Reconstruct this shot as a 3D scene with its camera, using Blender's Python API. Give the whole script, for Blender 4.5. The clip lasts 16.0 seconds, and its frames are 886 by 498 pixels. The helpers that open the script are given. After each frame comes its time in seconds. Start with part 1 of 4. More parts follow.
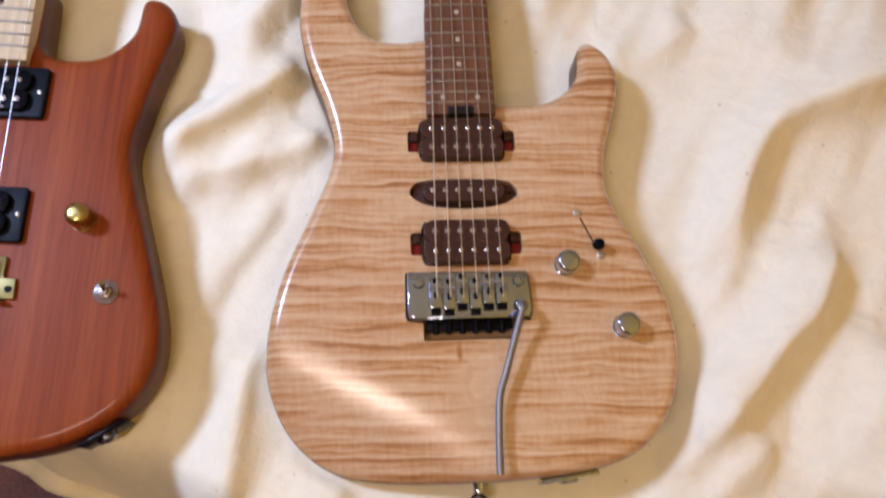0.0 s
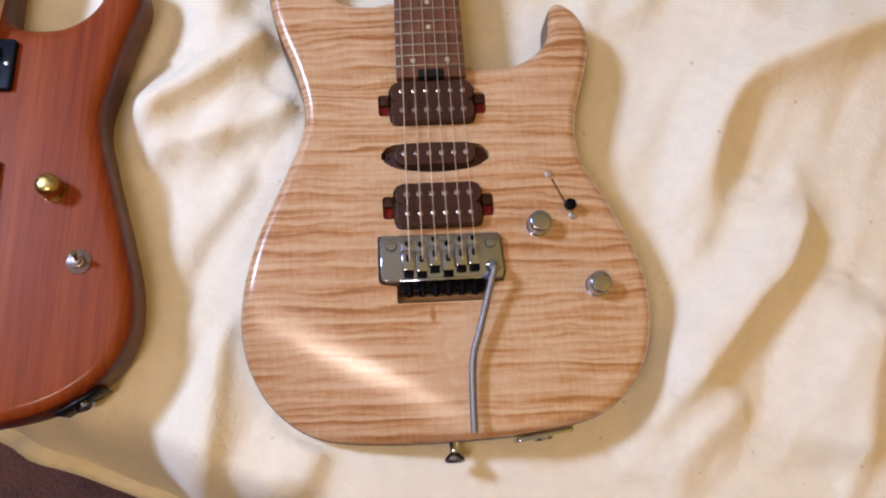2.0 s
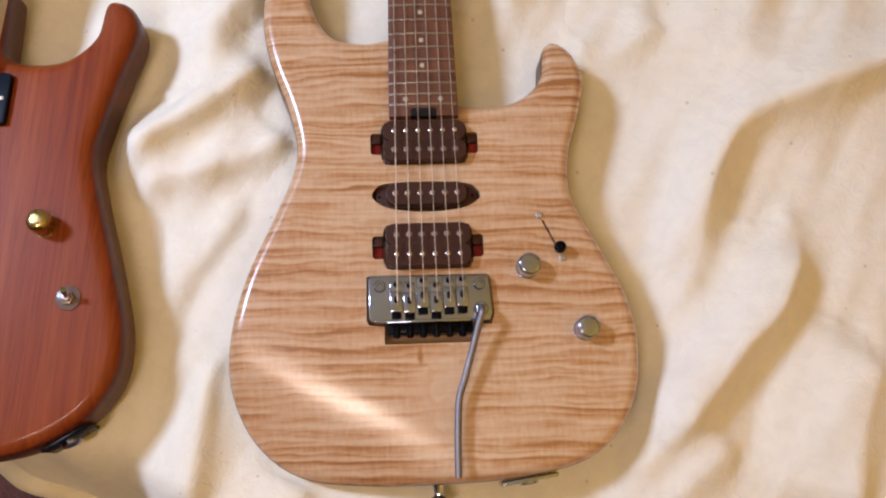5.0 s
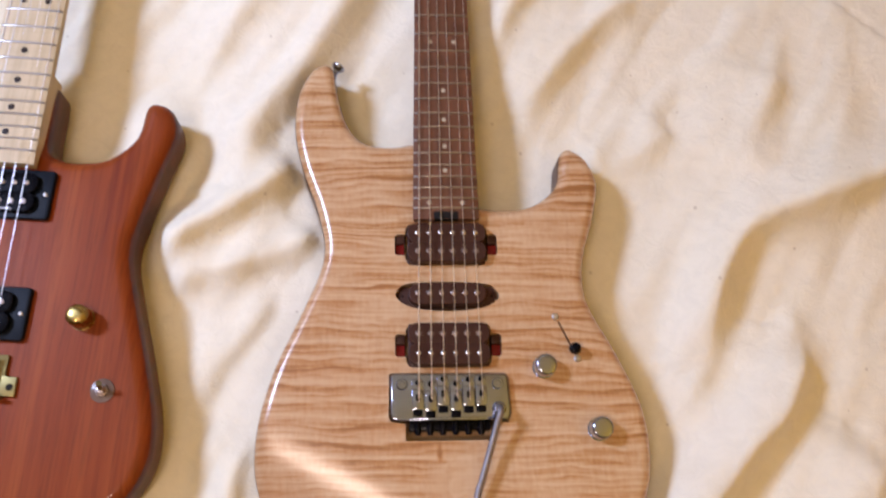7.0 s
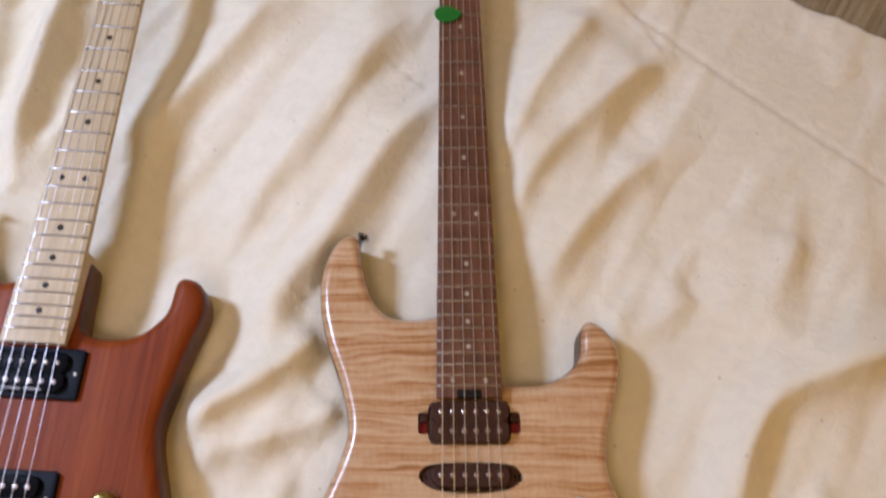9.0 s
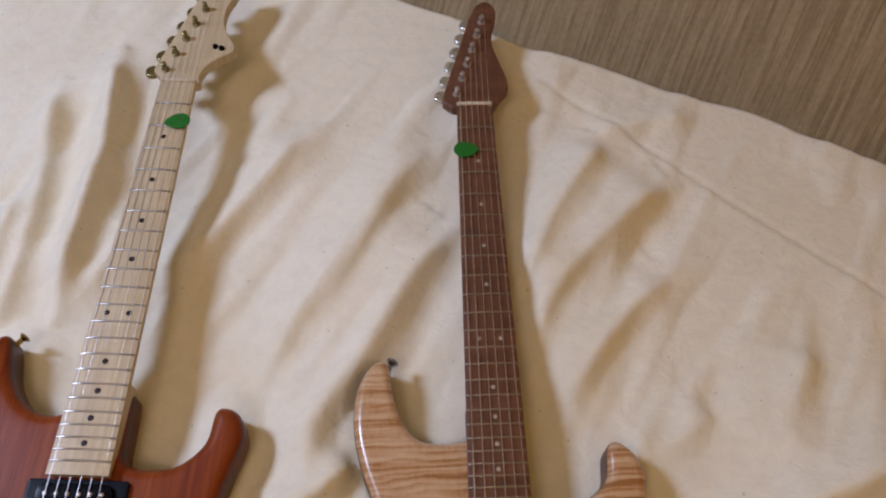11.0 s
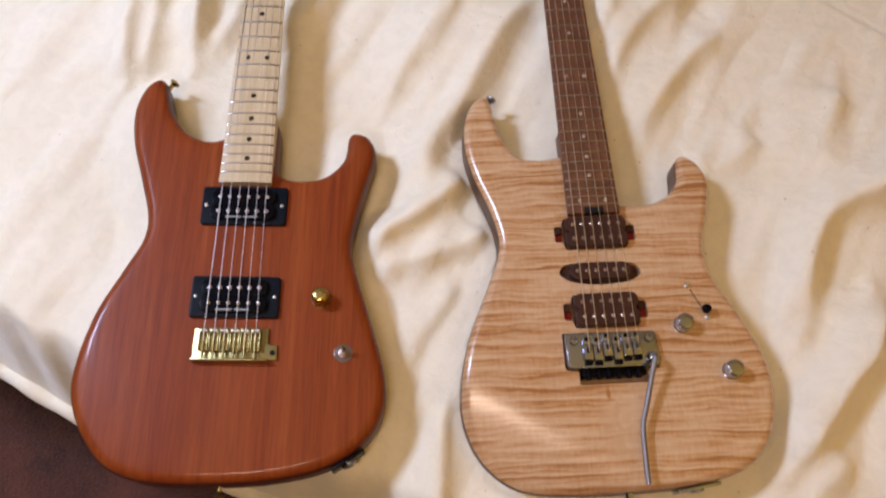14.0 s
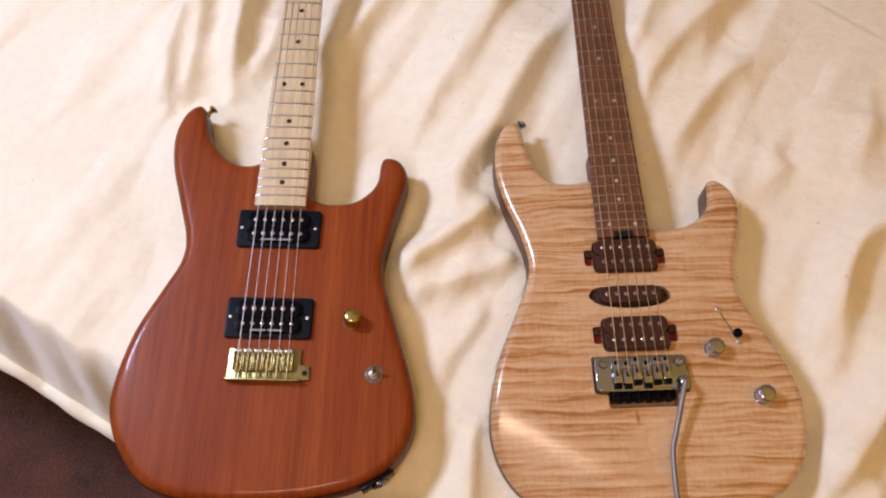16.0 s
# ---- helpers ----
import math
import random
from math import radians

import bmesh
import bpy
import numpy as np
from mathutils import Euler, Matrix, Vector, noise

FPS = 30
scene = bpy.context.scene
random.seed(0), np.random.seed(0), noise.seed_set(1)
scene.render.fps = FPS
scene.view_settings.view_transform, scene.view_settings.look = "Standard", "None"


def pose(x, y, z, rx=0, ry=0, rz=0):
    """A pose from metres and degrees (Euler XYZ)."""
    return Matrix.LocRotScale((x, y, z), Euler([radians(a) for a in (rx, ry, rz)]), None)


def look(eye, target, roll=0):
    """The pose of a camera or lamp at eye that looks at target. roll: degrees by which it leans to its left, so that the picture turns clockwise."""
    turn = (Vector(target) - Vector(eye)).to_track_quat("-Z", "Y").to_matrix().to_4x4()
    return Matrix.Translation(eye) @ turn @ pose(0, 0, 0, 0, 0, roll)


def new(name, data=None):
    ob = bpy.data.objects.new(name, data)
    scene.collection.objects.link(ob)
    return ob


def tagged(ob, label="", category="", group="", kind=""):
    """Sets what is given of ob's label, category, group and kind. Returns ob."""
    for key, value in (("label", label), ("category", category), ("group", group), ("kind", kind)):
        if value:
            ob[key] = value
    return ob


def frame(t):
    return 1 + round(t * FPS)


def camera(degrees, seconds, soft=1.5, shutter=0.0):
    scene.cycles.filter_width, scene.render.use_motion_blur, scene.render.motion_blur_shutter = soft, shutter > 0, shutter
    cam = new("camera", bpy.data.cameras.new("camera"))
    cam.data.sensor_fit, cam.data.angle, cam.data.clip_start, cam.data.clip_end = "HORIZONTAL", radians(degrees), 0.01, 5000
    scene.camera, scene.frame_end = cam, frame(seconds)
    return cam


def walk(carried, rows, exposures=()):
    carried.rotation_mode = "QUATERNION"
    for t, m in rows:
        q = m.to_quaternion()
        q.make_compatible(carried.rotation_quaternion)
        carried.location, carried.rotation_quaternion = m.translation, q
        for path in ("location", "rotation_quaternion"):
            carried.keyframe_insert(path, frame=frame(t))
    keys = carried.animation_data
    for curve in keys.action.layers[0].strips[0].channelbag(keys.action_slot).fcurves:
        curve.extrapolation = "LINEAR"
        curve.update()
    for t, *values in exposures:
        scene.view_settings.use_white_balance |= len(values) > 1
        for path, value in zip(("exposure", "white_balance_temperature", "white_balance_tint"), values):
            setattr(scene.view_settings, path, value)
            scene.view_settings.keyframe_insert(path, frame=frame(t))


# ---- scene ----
cam = camera(57.0, 16.0, soft=2.1, shutter=0.6)
PATH = [
    (0, (-0.064, -0.157, 0.688), (0.069, 0.414, -1.224), 11.4),
    (0.5, (-0.056, -0.172, 0.69), (0.079, 0.341, -1.239), 12.4),
    (1, (-0.051, -0.171, 0.687), (0.087, 0.35, -1.239), 11.9),
    (1.5, (-0.044, -0.172, 0.687), (0.101, 0.341, -1.241), 12.3),
    (2, (-0.045, -0.168, 0.689), (0.095, 0.343, -1.239), 12.3),
    (2.5, (-0.043, -0.161, 0.69), (0.088, 0.33, -1.244), 12.1),
    (3, (-0.049, -0.163, 0.69), (0.084, 0.342, -1.24), 11.9),
    (3.2, (-0.047, -0.162, 0.689), (0.075, 0.337, -1.243), 10.9),
    (5.5, (-0.022, -0.13, 0.705), (0.089, 0.401, -1.219), 10.2),
    (6, (-0.019, -0.124, 0.713), (0.082, 0.464, -1.196), 8.5),
    (6.5, (-0.029, -0.118, 0.721), (0.082, 0.493, -1.18), 9.4),
    (7, (-0.05, -0.107, 0.738), (0.079, 0.532, -1.153), 10.7),
    (7.5, (-0.065, -0.096, 0.749), (0.063, 0.606, -1.119), 9.9),
    (8, (-0.062, -0.071, 0.755), (0.05, 0.643, -1.109), 8.2),
    (8.5, (-0.052, -0.041, 0.765), (0.066, 0.688, -1.094), 8.5),
    (9, (-0.054, -0.017, 0.779), (0.027, 0.778, -1.054), 5.6),
    (9.5, (-0.062, 0.002, 0.804), (0.016, 0.892, -0.986), 4.0),
    (9.7, (-0.063, 0.008, 0.812), (0.005, 0.927, -0.963), 3.3),
    (10.7, (-0.078, -0.012, 0.826), (-0.002, 1.02, -0.908), 3.0),
    (11.8, (-0.101, -0.053, 0.823), (-0.011, 0.963, -0.897), 3.4),
    (12, (-0.118, -0.092, 0.836), (-0.03, 0.823, -0.941), 4.3),
    (12.2, (-0.144, -0.141, 0.842), (-0.106, 0.692, -0.976), 2.2),
    (12.5, (-0.195, -0.197, 0.846), (-0.183, 0.64, -0.971), 0.7),
    (13, (-0.224, -0.243, 0.848), (-0.2, 0.501, -1.008), 0.5),
    (13.4, (-0.225, -0.250, 0.864), (-0.166, 0.450, -1.009), 2.5),
    (13.5, (-0.229, -0.253, 0.865), (-0.155, 0.469, -0.999), 3.5),
    (14, (-0.226, -0.224, 0.885), (-0.108, 0.532, -0.963), 5.9),
    (14.5, (-0.23, -0.213, 0.89), (-0.119, 0.571, -0.946), 5.2),
    (15, (-0.229, -0.214, 0.891), (-0.169, 0.557, -0.953), 2.2),
    (15.5, (-0.222, -0.221, 0.894), (-0.19, 0.57, -0.943), 0.2),
    (16, (-0.221, -0.227, 0.896), (-0.187, 0.581, -0.933), 0.2),
]
# stops, kelvin and tint of the white balance
EXPOSURES = [
    (0.0, -1.11, 6740, 32), (3.0, -1.13, 6740, 32), (5.5, -1.15, 6920, 33), (7.5, -1.14, 6920, 35), (8.5, -1.4, 7120, 32), (9.0, -1.45, 7120, 33), (9.5, -1.73, 7220, 34),
    (11.8, -1.89, 7190, 33), (12.2, -1.76, 7190, 32), (13.0, -1.53, 7420, 35), (14.0, -1.38, 7430, 34), (14.5, -1.39, 7530, 34), (16.0, -1.28, 7990, 38),
]
walk(cam, [(t, look(eye, target, roll)) for t, eye, target, roll in PATH], EXPOSURES)

# ---------------------------------------------------------------- world and lights
BED_TURN = -25.5                      # the bed and the room stand askew to the guitars
ROOM = pose(0, 0, 0, 0, 0, BED_TURN)
world = bpy.data.worlds.new("daylight")
scene.world = world
world.use_nodes = True
wn = world.node_tree
sky = wn.nodes.new("ShaderNodeTexSky")
sky.sky_type, sky.sun_disc = "NISHITA", False
sky.sun_elevation, sky.sun_rotation = radians(46), radians(-57)
wn.nodes["Background"].inputs["Strength"].default_value = 0.08
wn.links.new(sky.outputs["Color"], wn.nodes["Background"].inputs["Color"])


def area_lamp(name, m, sx, sy, watts, colour):
    data = bpy.data.lights.new(name, "AREA")
    data.shape, data.size, data.size_y, data.energy, data.color = "RECTANGLE", sx, sy, watts, colour
    ob = new(name, data)
    ob.matrix_world = m
    return ob


WINDOW_S, WINDOW_N, WINDOW_Z = -1.75, -0.08, 1.58       # middle of the window in the room's own axes
area_lamp("window_daylight", ROOM @ look((WINDOW_S, WINDOW_N, WINDOW_Z), (-0.15, 0.05, 0.0)), 0.34, 0.44, 150, (0.455, 0.69, 1.0))
# added warm fill goes up to the ceiling and comes back from there; a small white ceiling light shines on the bed
area_lamp("warm_fill_uplight", ROOM @ pose(1.80, -0.25, 0.30, 180, 0, 0), 0.40, 0.40, 75, (1.0, 0.745, 0.03))
area_lamp("ceiling_light", pose(-0.68, -0.66, 2.08, 0, 0, 27), 0.70, 0.13, 30, (1.0, 0.93, 0.74))

# ---------------------------------------------------------------- materials
def material(name, base, rough=0.5, metal=0.0, **extra):
    m = bpy.data.materials.new(name)
    m.use_nodes = True
    b = m.node_tree.nodes["Principled BSDF"]
    b.inputs["Base Color"].default_value = (*base, 1)
    b.inputs["Roughness"].default_value = rough
    b.inputs["Metallic"].default_value = metal
    for key, value in extra.items():
        b.inputs[key.replace("_", " ")].default_value = value
    return m


class Nodes:
    """Short hand for wiring a material."""

    def __init__(self, m):
        self.tree = m.node_tree
        self.shader = self.tree.nodes["Principled BSDF"]
        self.coord = self.tree.nodes.new("ShaderNodeTexCoord").outputs["Object"]

    def put(self, kind, **settings):
        n = self.tree.nodes.new("ShaderNode" + kind)
        for key, value in settings.items():
            if isinstance(value, bpy.types.NodeSocket):
                self.tree.links.new(value, n.inputs[key.replace("_", " ")])
            else:
                n.inputs[key.replace("_", " ")].default_value = value
        return n

    def link(self, a, b):
        self.tree.links.new(a, b)

    def stretched(self, scale, turn=0.0, shift=(0, 0, 0), roll=0.0):
        n = self.put("Mapping")
        self.link(self.coord, n.inputs["Vector"])
        n.inputs["Scale"].default_value = scale
        n.inputs["Rotation"].default_value = (0, roll, turn)
        n.inputs["Location"].default_value = shift
        return n.outputs["Vector"]

    def noise(self, vector, scale=1.0, detail=3.0, rough=0.55, distortion=0.0):
        n = self.put("TexNoise", Scale=scale, Detail=detail, Roughness=rough, Distortion=distortion)
        self.link(vector, n.inputs["Vector"])
        return n.outputs["Fac"]

    def ramp(self, fac, stops):
        n = self.put("ValToRGB")
        self.link(fac, n.inputs["Fac"])
        while len(n.color_ramp.elements) < len(stops):
            n.color_ramp.elements.new(0.5)
        for e, (p, c) in zip(n.color_ramp.elements, stops):
            e.position, e.color = p, (*c, 1) if len(c) == 3 else c
        return n.outputs["Color"]

    def mix(self, fac, a, b, blend="MIX"):
        n = self.tree.nodes.new("ShaderNodeMix")
        n.data_type, n.blend_type = "RGBA", blend
        for socket, value in ((n.inputs[0], fac), (n.inputs[6], a), (n.inputs[7], b)):
            if isinstance(value, bpy.types.NodeSocket):
                self.link(value, socket)
            else:
                socket.default_value = value if not isinstance(value, tuple) else (*value, 1)
        return n.outputs[2]

    def math(self, op, a, b=0.0):
        n = self.tree.nodes.new("ShaderNodeMath")
        n.operation = op
        for socket, value in zip(n.inputs, (a, b)):
            if isinstance(value, bpy.types.NodeSocket):
                self.link(value, socket)
            else:
                socket.default_value = value
        return n.outputs[0]

    def bump(self, height, strength, distance):
        n = self.put("Bump", Strength=strength, Distance=distance)
        self.link(height, n.inputs["Height"])
        self.link(n.outputs["Normal"], self.shader.inputs["Normal"])

    def colour(self, socket):
        self.link(socket, self.shader.inputs["Base Color"])

    def rough(self, socket):
        self.link(socket, self.shader.inputs["Roughness"])


def grey(v):
    return (v, v, v)


def flame_maple_material():
    m = material("flame_maple", (0.6, 0.38, 0.2), 0.36)
    n = Nodes(m)
    axes = n.put("SeparateXYZ")
    n.link(n.coord, axes.inputs[0])
    # long dark curls, sharp on one side, that come and go, with finer ones between them
    bend = n.noise(n.stretched((3.6, 9.0, 4), 0.03, (7, 2, 0)), 1, 2, 0.5, 0.2)
    ripple = n.noise(n.stretched((24, 70, 4), 0.0, (1, 9, 0)), 1, 2, 0.5)
    phase = n.math("ADD", n.math("ADD", n.math("MULTIPLY", axes.outputs["Y"], -72.0), n.math("MULTIPLY", bend, 2.7)), n.math("MULTIPLY", ripple, 0.38))
    curl = n.ramp(n.math("FRACT", phase), [(0.0, grey(0.0)), (0.15, grey(0.9)), (0.34, grey(0.65)), (0.85, grey(0.0))])
    second = n.math("ADD", n.math("MULTIPLY", phase, 2.31), n.math("MULTIPLY", ripple, 0.9))
    minor = n.ramp(n.math("FRACT", second), [(0.0, grey(0.0)), (0.16, grey(1.0)), (0.75, grey(0.0))])
    come = n.ramp(n.noise(n.stretched((9, 42, 4), 0, (2, 5, 0)), 1, 3, 0.55, 0.3), [(0.38, grey(0.10)), (0.64, grey(1.0))])
    also = n.ramp(n.noise(n.stretched((14, 60, 4), 0, (8, 1, 0)), 1, 2, 0.5, 0.3), [(0.40, grey(0.15)), (0.65, grey(1.0))])
    dark = n.math("ADD", n.math("MULTIPLY", curl, come), n.math("MULTIPLY", n.math("MULTIPLY", minor, also), 0.62))
    fine = n.noise(n.stretched((16, 300, 4), -0.03, (3, 1, 0)), 1, 3, 0.6, 0.7)
    weave = n.noise(n.stretched((360, 150, 4)), 1, 1, 0.5)
    tick = n.noise(n.stretched((260, 40, 4), 0.0, (5, 5, 0)), 1, 2, 0.6)
    strong = n.ramp(n.noise(n.stretched((5, 8, 4), 0, (4, 4, 0)), 1, 2), [(0.36, grey(0.66)), (0.62, grey(1.0))])
    flame = n.math("ADD", n.math("SUBTRACT", 0.63, n.math("MULTIPLY", n.math("MULTIPLY", dark, strong), 0.35)), n.math("MULTIPLY", n.math("SUBTRACT", fine, 0.5), 0.34))
    flame = n.math("ADD", flame, n.math("MULTIPLY", n.math("SUBTRACT", weave, 0.5), 0.12))
    flame = n.math("ADD", flame, n.math("MULTIPLY", n.math("SUBTRACT", tick, 0.5), 0.12))
    # a pale knot with broken arcs below the bridge
    calm = n.put("VectorMath")
    calm.operation = "DISTANCE"
    n.link(n.stretched((1, 0.72, 0)), calm.inputs[0])
    calm.inputs[1].default_value = (0.008, -0.056, 0)
    warp = n.math("ADD", calm.outputs["Value"], n.math("MULTIPLY", n.noise(n.coord, 38, 3), 0.030))
    near = n.ramp(n.math("MULTIPLY", warp, 20), [(0.52, grey(1)), (1.0, grey(0))])
    arcs = n.math("MULTIPLY", n.math("SINE", n.math("MULTIPLY", warp, 620)), n.math("MULTIPLY", n.ramp(n.noise(n.coord, 55, 2), [(0.42, grey(0)), (0.60, grey(1))]), 0.11))
    figure = n.mix(n.math("MULTIPLY", near, 0.85), flame, n.math("ADD", arcs, 0.625))
    fleck = n.put("VectorMath")
    fleck.operation = "DISTANCE"
    n.link(n.stretched((1.0, 0.36, 0)), fleck.inputs[0])
    fleck.inputs[1].default_value = (-0.0095, -0.0186, 0)
    figure = n.mix(n.ramp(n.math("MULTIPLY", n.math("ADD", fleck.outputs["Value"], n.math("MULTIPLY", n.noise(n.coord, 300, 2), 0.002)), 100), [(0.18, grey(1)), (0.42, grey(0))]), figure, grey(0.32))
    base = n.ramp(figure, [(0.34, (0.35, 0.145, 0.050)), (0.45, (0.490, 0.242, 0.102)), (0.56, (0.575, 0.352, 0.200)), (0.66, (0.635, 0.432, 0.276))])
    grain = n.noise(n.stretched((420, 12, 4)), 1, 2, 0.5)
    blotch = n.noise(n.coord, 9, 2)
    c = n.mix(0.15, base, n.ramp(grain, [(0.35, grey(0.78)), (0.6, grey(1.0))]), "MULTIPLY")
    c = n.mix(0.6, c, n.ramp(blotch, [(0.3, (0.86, 0.74, 0.62)), (0.7, (1.0, 0.99, 0.95))]), "MULTIPLY")
    n.colour(c)
    n.rough(n.ramp(blotch, [(0.3, grey(0.34)), (0.7, grey(0.29))]))
    n.bump(grain, 0.05, 0.0004)
    n.shader.inputs["Specular IOR Level"].default_value = 0.5
    n.shader.inputs["Coat Weight"].default_value = 0.85
    n.shader.inputs["Coat Roughness"].default_value = 0.22
    return m


def mahogany_material():
    m = material("stained_mahogany", (0.3, 0.09, 0.04), 0.4)
    n = Nodes(m)
    broad = n.noise(n.stretched((110, 2.2, 40), 0.02, (0, 0, 0), 0.6), 1, 4, 0.65, 0.3)
    ribbon = n.noise(n.stretched((34, 2.6, 14), 0.03, (3, 0, 0), 0.5), 1, 3, 0.55, 0.5)
    broad = n.math("ADD", n.math("MULTIPLY", broad, 0.58), n.math("MULTIPLY", ribbon, 0.42))
    pore = n.noise(n.stretched((520, 22, 300), 0, (0, 0, 0), 0.4), 1, 3, 0.6)
    c = n.ramp(broad, [(0.34, (0.175, 0.025, 0.006)), (0.44, (0.216, 0.037, 0.007)), (0.55, (0.254, 0.049, 0.010)), (0.66, (0.305, 0.067, 0.014))])
    c = n.mix(0.5, c, n.ramp(pore, [(0.36, grey(0.62)), (0.52, grey(1.0))]), "MULTIPLY")
    n.colour(c)
    n.rough(n.ramp(pore, [(0.3, grey(0.44)), (0.7, grey(0.36))]))
    n.shader.inputs["Coat Weight"].default_value = 0.22
    n.shader.inputs["Coat Roughness"].default_value = 0.10
    n.bump(pore, 0.05, 0.0004)
    n.shader.inputs["Specular IOR Level"].default_value = 0.14
    return m


def neck_wood_material(name, dark, light, rough, cross):
    m = material(name, light, rough)
    n = Nodes(m)
    along = n.noise(n.stretched((260, 9, 60)), 1, 3, 0.6, 0.2)
    figure = n.noise(n.stretched((14, 120, 14)), 1, 2, 0.5, 0.4)
    c = n.ramp(n.math("ADD", n.math("MULTIPLY", along, 1 - cross), n.math("MULTIPLY", figure, cross)), [(0.36, dark), (0.64, light)])
    n.colour(c)
    n.bump(along, 0.05, 0.0003)
    return m


def blanket_material():
    m = material("cream_fleece", (0.75, 0.66, 0.47), 0.95)
    n = Nodes(m)
    soft = n.noise(n.coord, 7, 3, 0.6)
    fuzz = n.noise(n.coord, 420, 3, 0.7)
    tuft = n.noise(n.coord, 60, 3, 0.65, 0.6)
    c = n.ramp(soft, [(0.3, (0.79, 0.725, 0.575)), (0.7, (0.845, 0.78, 0.64))])
    c = n.mix(0.35, c, n.ramp(tuft, [(0.35, grey(0.84)), (0.6, grey(1))]), "MULTIPLY")
    speck = n.put("TexVoronoi", Scale=34.0)
    n.link(n.coord, speck.inputs["Vector"])
    lint = n.ramp(n.math("ADD", speck.outputs["Distance"], n.math("MULTIPLY", n.noise(n.coord, 11, 2), 0.10)), [(0.092, grey(1)), (0.112, grey(0))])
    c = n.mix(n.math("MULTIPLY", lint, 0.36), c, (0.33, 0.24, 0.15))
    n.colour(c)
    h = n.math("ADD", n.math("MULTIPLY", fuzz, 0.35), tuft)
    n.bump(h, 0.42, 0.0034)
    n.shader.inputs["Sheen Weight"].default_value = 0.35
    n.shader.inputs["Sheen Roughness"].default_value = 0.5
    n.shader.inputs["Specular IOR Level"].default_value = 0.1
    return m


def carpet_material():
    m = material("brown_carpet", (0.1, 0.04, 0.02), 1.0)
    n = Nodes(m)
    pile = n.noise(n.coord, 190, 4, 0.7, 0.5)
    patch = n.noise(n.coord, 9, 3, 0.6)
    c = n.ramp(patch, [(0.3, (0.048, 0.012, 0.006)), (0.7, (0.175, 0.047, 0.025))])
    c = n.mix(0.7, c, n.ramp(pile, [(0.33, grey(0.45)), (0.62, grey(1.1))]), "MULTIPLY")
    n.colour(c)
    n.bump(pile, 0.9, 0.008)
    n.shader.inputs["Sheen Weight"].default_value = 0.2
    return m


def wall_material():
    m = material("ribbed_beige_wallcovering", (0.42, 0.34, 0.23), 0.85)
    n = Nodes(m)
    rib = n.noise(n.stretched((130, 9, 7.0)), 1, 3, 0.6, 0.6)
    fleck = n.noise(n.coord, 150, 3, 0.7)
    stain = n.noise(n.coord, 5, 3)
    c = n.ramp(rib, [(0.36, (0.29, 0.20, 0.10)), (0.60, (0.42, 0.31, 0.175))])
    c = n.mix(0.5, c, n.ramp(fleck, [(0.35, grey(0.7)), (0.6, grey(1))]), "MULTIPLY")
    c = n.mix(0.5, c, n.ramp(stain, [(0.3, grey(0.75)), (0.7, grey(1))]), "MULTIPLY")
    n.colour(c)
    n.bump(rib, 0.6, 0.004)
    return m


def plaster_material(name, base):
    m = material(name, base, 0.9)
    n = Nodes(m)
    a = n.noise(n.coord, 6, 4, 0.6)
    n.colour(n.ramp(a, [(0.3, tuple(v * 0.9 for v in base)), (0.7, base)]))
    n.bump(n.noise(n.coord, 90, 3), 0.15, 0.002)
    return m


def sheet_material():
    m = material("quilted_white_ticking", (0.66, 0.68, 0.72), 0.6)
    n = Nodes(m)
    crease = n.noise(n.stretched((30, 60, 30)), 1, 4, 0.6, 1.2)
    n.colour(n.ramp(crease, [(0.35, (0.42, 0.44, 0.47)), (0.6, (0.72, 0.72, 0.72))]))
    n.bump(crease, 0.7, 0.006)
    return m


def metal_material(name, base, rough, wear=0.08):
    m = material(name, base, rough, 1.0)
    n = Nodes(m)
    a = n.noise(n.coord, 160, 3, 0.6)
    n.rough(n.ramp(a, [(0.3, grey(max(rough - wear * 0.5, 0.03))), (0.75, grey(rough + wear))]))
    return m


def plastic_material(name, base, rough, gloss=0.17):
    m = material(name, base, rough)
    n = Nodes(m)
    a = n.noise(n.coord, 90, 3, 0.6)
    n.colour(n.ramp(a, [(0.3, tuple(v * 0.82 for v in base)), (0.7, base)]))
    n.shader.inputs["Specular IOR Level"].default_value = gloss
    n.rough(n.ramp(n.noise(n.coord, 300, 2), [(0.3, grey(max(rough - 0.06, 0.05))), (0.7, grey(rough + 0.06))]))
    return m


FLAME = flame_maple_material()
MAHOGANY = mahogany_material()
ROASTED = neck_wood_material("roasted_maple", (0.086, 0.028, 0.013), (0.172, 0.062, 0.030), 0.45, 0.45)
PALE = neck_wood_material("pale_maple", (0.47, 0.355, 0.205), (0.60, 0.475, 0.305), 0.5, 0.3)
FLEECE = blanket_material()
CARPET = carpet_material()
RIBBED = wall_material()
PLASTER = plaster_material("warm_plaster", (0.46, 0.35, 0.20))
DARK_WALL = plaster_material("low_bounce_brown", (0.13, 0.085, 0.055))
CEILING = plaster_material("ceiling_paint", (0.78, 0.68, 0.46))
TICKING = sheet_material()
CHROME = metal_material("chrome", (0.36, 0.41, 0.55), 0.07)
TUNER_CHROME = metal_material("satin_tuner_chrome", (0.66, 0.66, 0.66), 0.28)
SCREW_STEEL = metal_material("screw_steel", (0.55, 0.50, 0.47), 0.3)
SLUG = metal_material("dull_slug", (0.34, 0.27, 0.24), 0.42)
